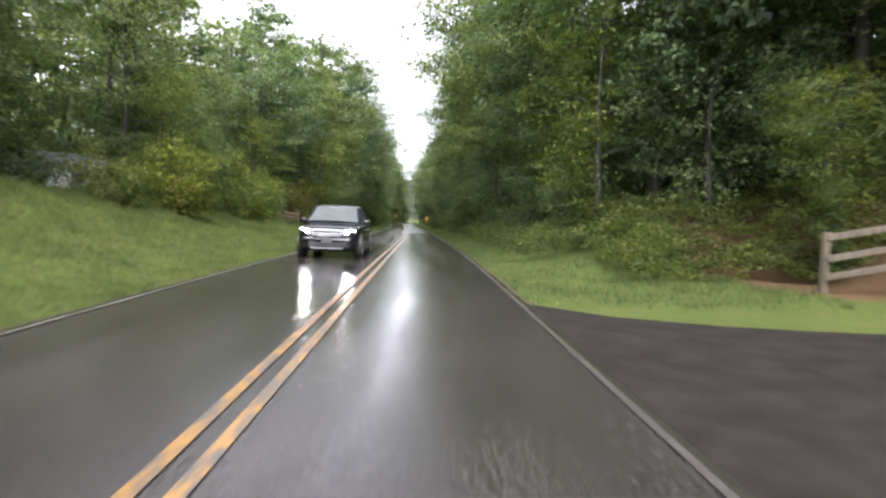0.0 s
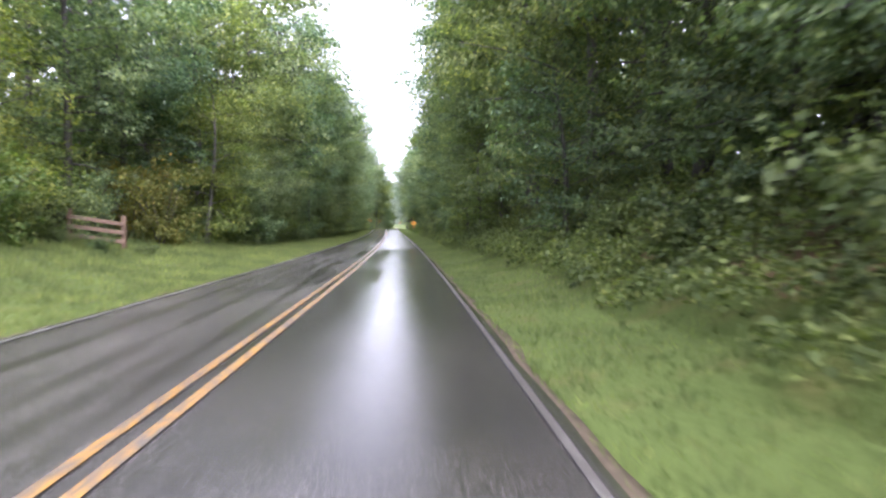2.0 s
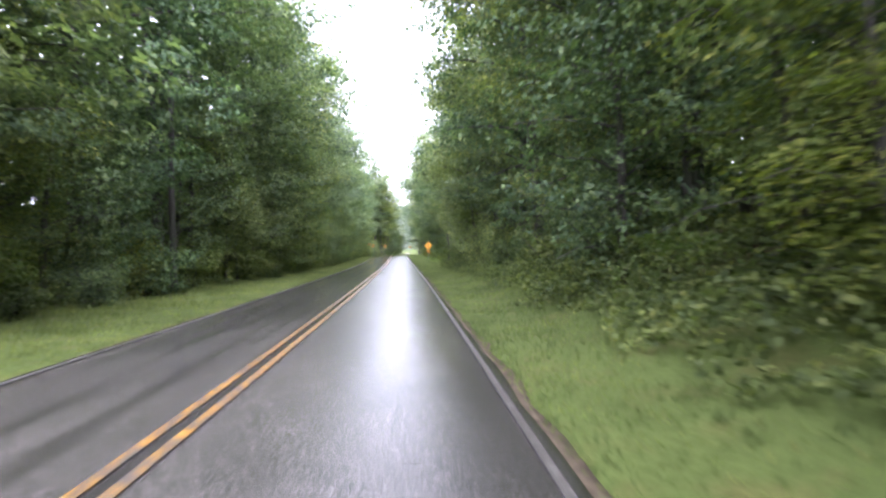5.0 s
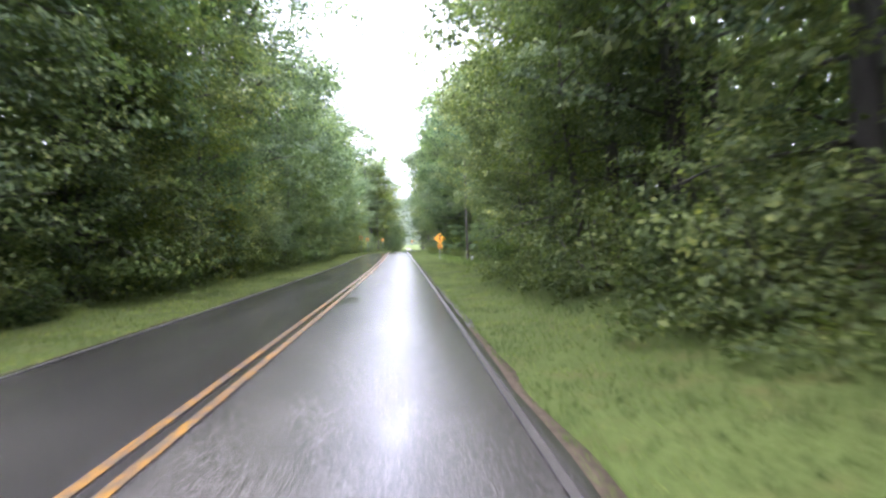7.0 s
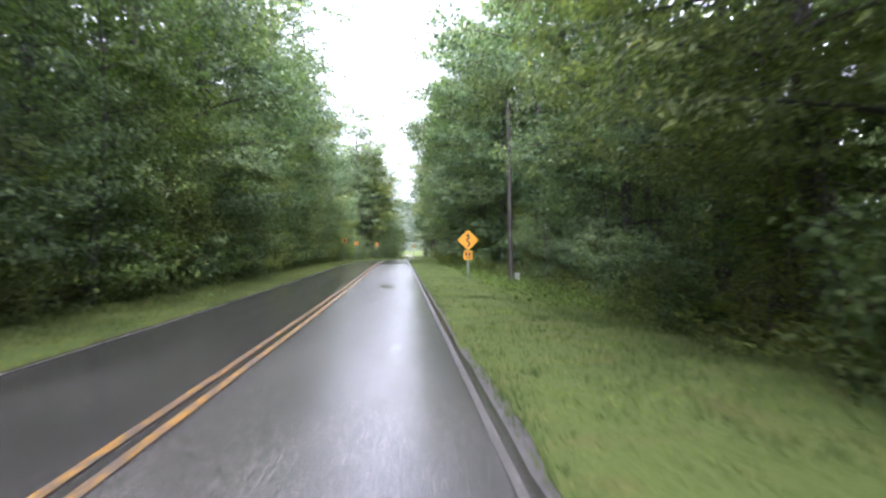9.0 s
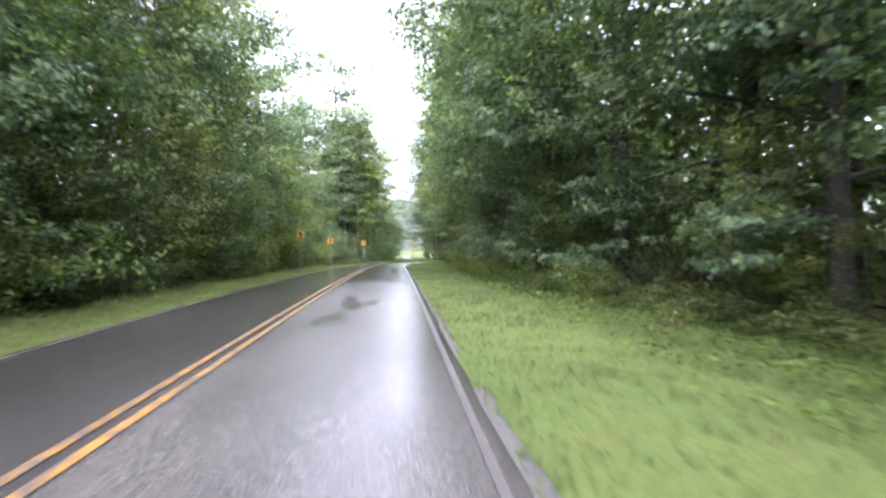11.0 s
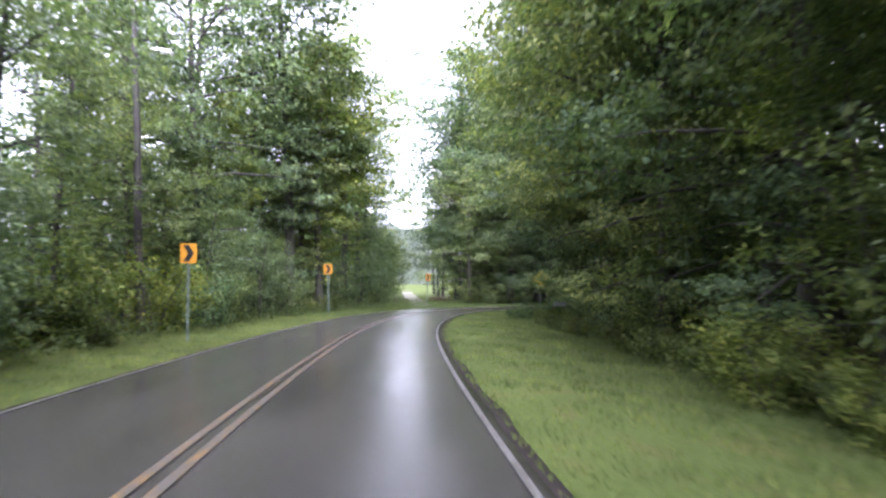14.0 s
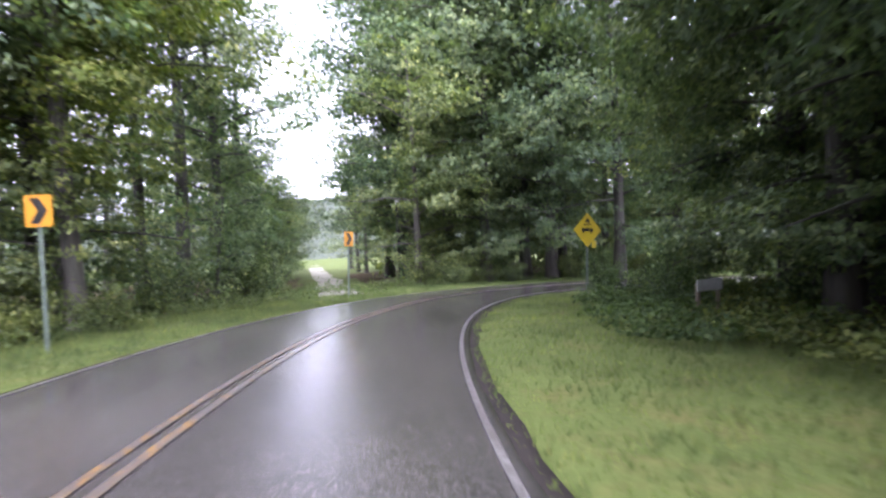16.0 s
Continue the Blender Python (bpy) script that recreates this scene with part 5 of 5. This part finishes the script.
# raked windshield, just proud of the cabin
wv = [(x * (0.775 - 0.135 * u), 1.235 + 0.72 * u - 0.05 * (1 - x * x) - 0.012, 1.135 + 0.455 * u + 0.03 * (1 - x * x) * (1 - u) + 0.022) for u in (0, 0.25, 0.5, 0.75, 1) for x in (-1, -0.6, -0.2, 0.2, 0.6, 1)]
mesh_object("windshield", wv, [(r * 6 + c, r * 6 + c + 1, r * 6 + c + 7, r * 6 + c + 6) for r in range(4) for c in range(5)], M_WET_GLASS_SKY, car, "rain-wet windshield with reflected sky put into its colour", True)
for sgn in (-1, 1):
    V, Q = tube([(sgn * 0.815, 1.20, 1.10), (sgn * 0.745, 1.6, 1.38), (sgn * 0.68, 2.0, 1.605)], [0.034, 0.032, 0.034], 8)
    quads_object("front_pillar", V, Q, M_CARPAINT, car).data.shade_smooth()
    V, Q = tube([(sgn * 0.868, 2.72, 1.10), (sgn * 0.79, 2.76, 1.40), (sgn * 0.69, 2.80, 1.665)], [0.04, 0.035, 0.035], 8)
    quads_object("door_pillar", V, Q, M_CARPAINT, car).data.shade_smooth()
    V, Q = tube([(sgn * 0.855, 3.98, 1.10), (sgn * 0.77, 3.92, 1.38), (sgn * 0.665, 3.8, 1.635)], [0.07, 0.06, 0.05], 8)
    quads_object("rear_pillar", V, Q, M_CARPAINT, car).data.shade_smooth()
    part("window_trim", box(0.012, 2.5, 0.022, (sgn * 0.895, 2.75, 1.135), (0, 0, 0), 0.004), M_CHROME, car)
    mir = part("mirror", box(0.22, 0.13, 0.15, (sgn * 1.03, 1.66, 1.17), (0, 0, sgn * 10), 0.05), M_CARPAINT, car, "", True)
    part("mirror_arm", box(0.14, 0.05, 0.05, (sgn * 0.91, 1.68, 1.12), bevel=0.01), M_PLASTIC, mir)
    lamp = part("headlight", box(0.36, 0.22, 0.115, (sgn * 0.665, 0.165, 0.845), (-6, sgn * -7, sgn * 27), 0.045), M_LENS, car, "clear wraparound headlight")
    part("lens", box(0.11, 0.03, 0.07, (sgn * 0.585, 0.012, 0.84), (0, sgn * -7, sgn * 22), 0.012), M_LAMP, lamp, "glowing headlight lens")
    part("daytime_lamp", box(0.30, 0.02, 0.018, (sgn * 0.66, 0.035, 0.893), (0, sgn * -7, sgn * 26), 0.004), M_LAMP, lamp, "thin glowing light strip")
    part("fog_lamp", box(0.16, 0.05, 0.05, (sgn * 0.64, 0.055, 0.50), (0, 0, sgn * 24), 0.02), M_CHROME, car)
    part("sill_trim", box(0.03, 2.2, 0.12, (sgn * 0.945, 2.35, 0.30), bevel=0.012), M_PLASTIC, car)
    for y in (2.05, 3.1):
        part("door_handle", box(0.025, 0.2, 0.03, (sgn * 0.962, y + 0.3, 0.94), bevel=0.01), M_CHROME, car)
    for wy in (0.90, 3.76):
        part("wheel_arch", rod(0.42, 0.42, 0.10, (sgn * 0.865, wy, 0.40), (0, sgn * 90, 0), 32), M_PLASTIC, car)
        wheel = part("wheel", rod(0.36, 0.36, 0.235, (sgn * 0.745, wy, 0.37), (0, sgn * 90, 0), 32), M_RUBBER, car)
        part("rim", rod(0.255, 0.245, 0.02, (sgn * 0.972, wy, 0.37), (0, sgn * 90, 0), 28), M_PLASTIC, wheel)
        for k in range(5):
            part("spoke", box(0.02, 0.055, 0.47, (sgn * 0.990, wy, 0.37), (36 * k, 0, 0), 0.008), M_STEEL, wheel)
grille = part("grille", box(0.92, 0.06, 0.20, (0, 0.0, 0.79), (-4, 0, 0), 0.025), M_PLASTIC, car)
for z, w in ((0.735, 0.84), (0.80, 0.92)):
    part("grille_bar", box(w, 0.025, 0.02, (0, -0.035, z), bevel=0.006), M_CHROME, grille)
part("bonnet_trim", box(1.04, 0.03, 0.028, (0, -0.02, 0.893), bevel=0.008), M_CHROME, car)
part("bumper", box(1.46, 0.16, 0.15, (0, 0.045, 0.60), bevel=0.06), M_CARPAINT, car, "", True)
part("lower_intake", box(1.08, 0.05, 0.15, (0, 0.0, 0.46), bevel=0.02), M_PLASTIC, car)
part("skid_plate", box(0.95, 0.06, 0.035, (0, 0.0, 0.355), bevel=0.012), M_STEEL, car)
part("number_plate", box(0.31, 0.012, 0.155, (0, -0.04, 0.60), bevel=0.004), M_PLATE, car, "plain dull number plate")
part("wiper", box(0.62, 0.02, 0.02, (-0.3, 1.22, 1.165), (0, 2, 4)), M_PLASTIC, car)
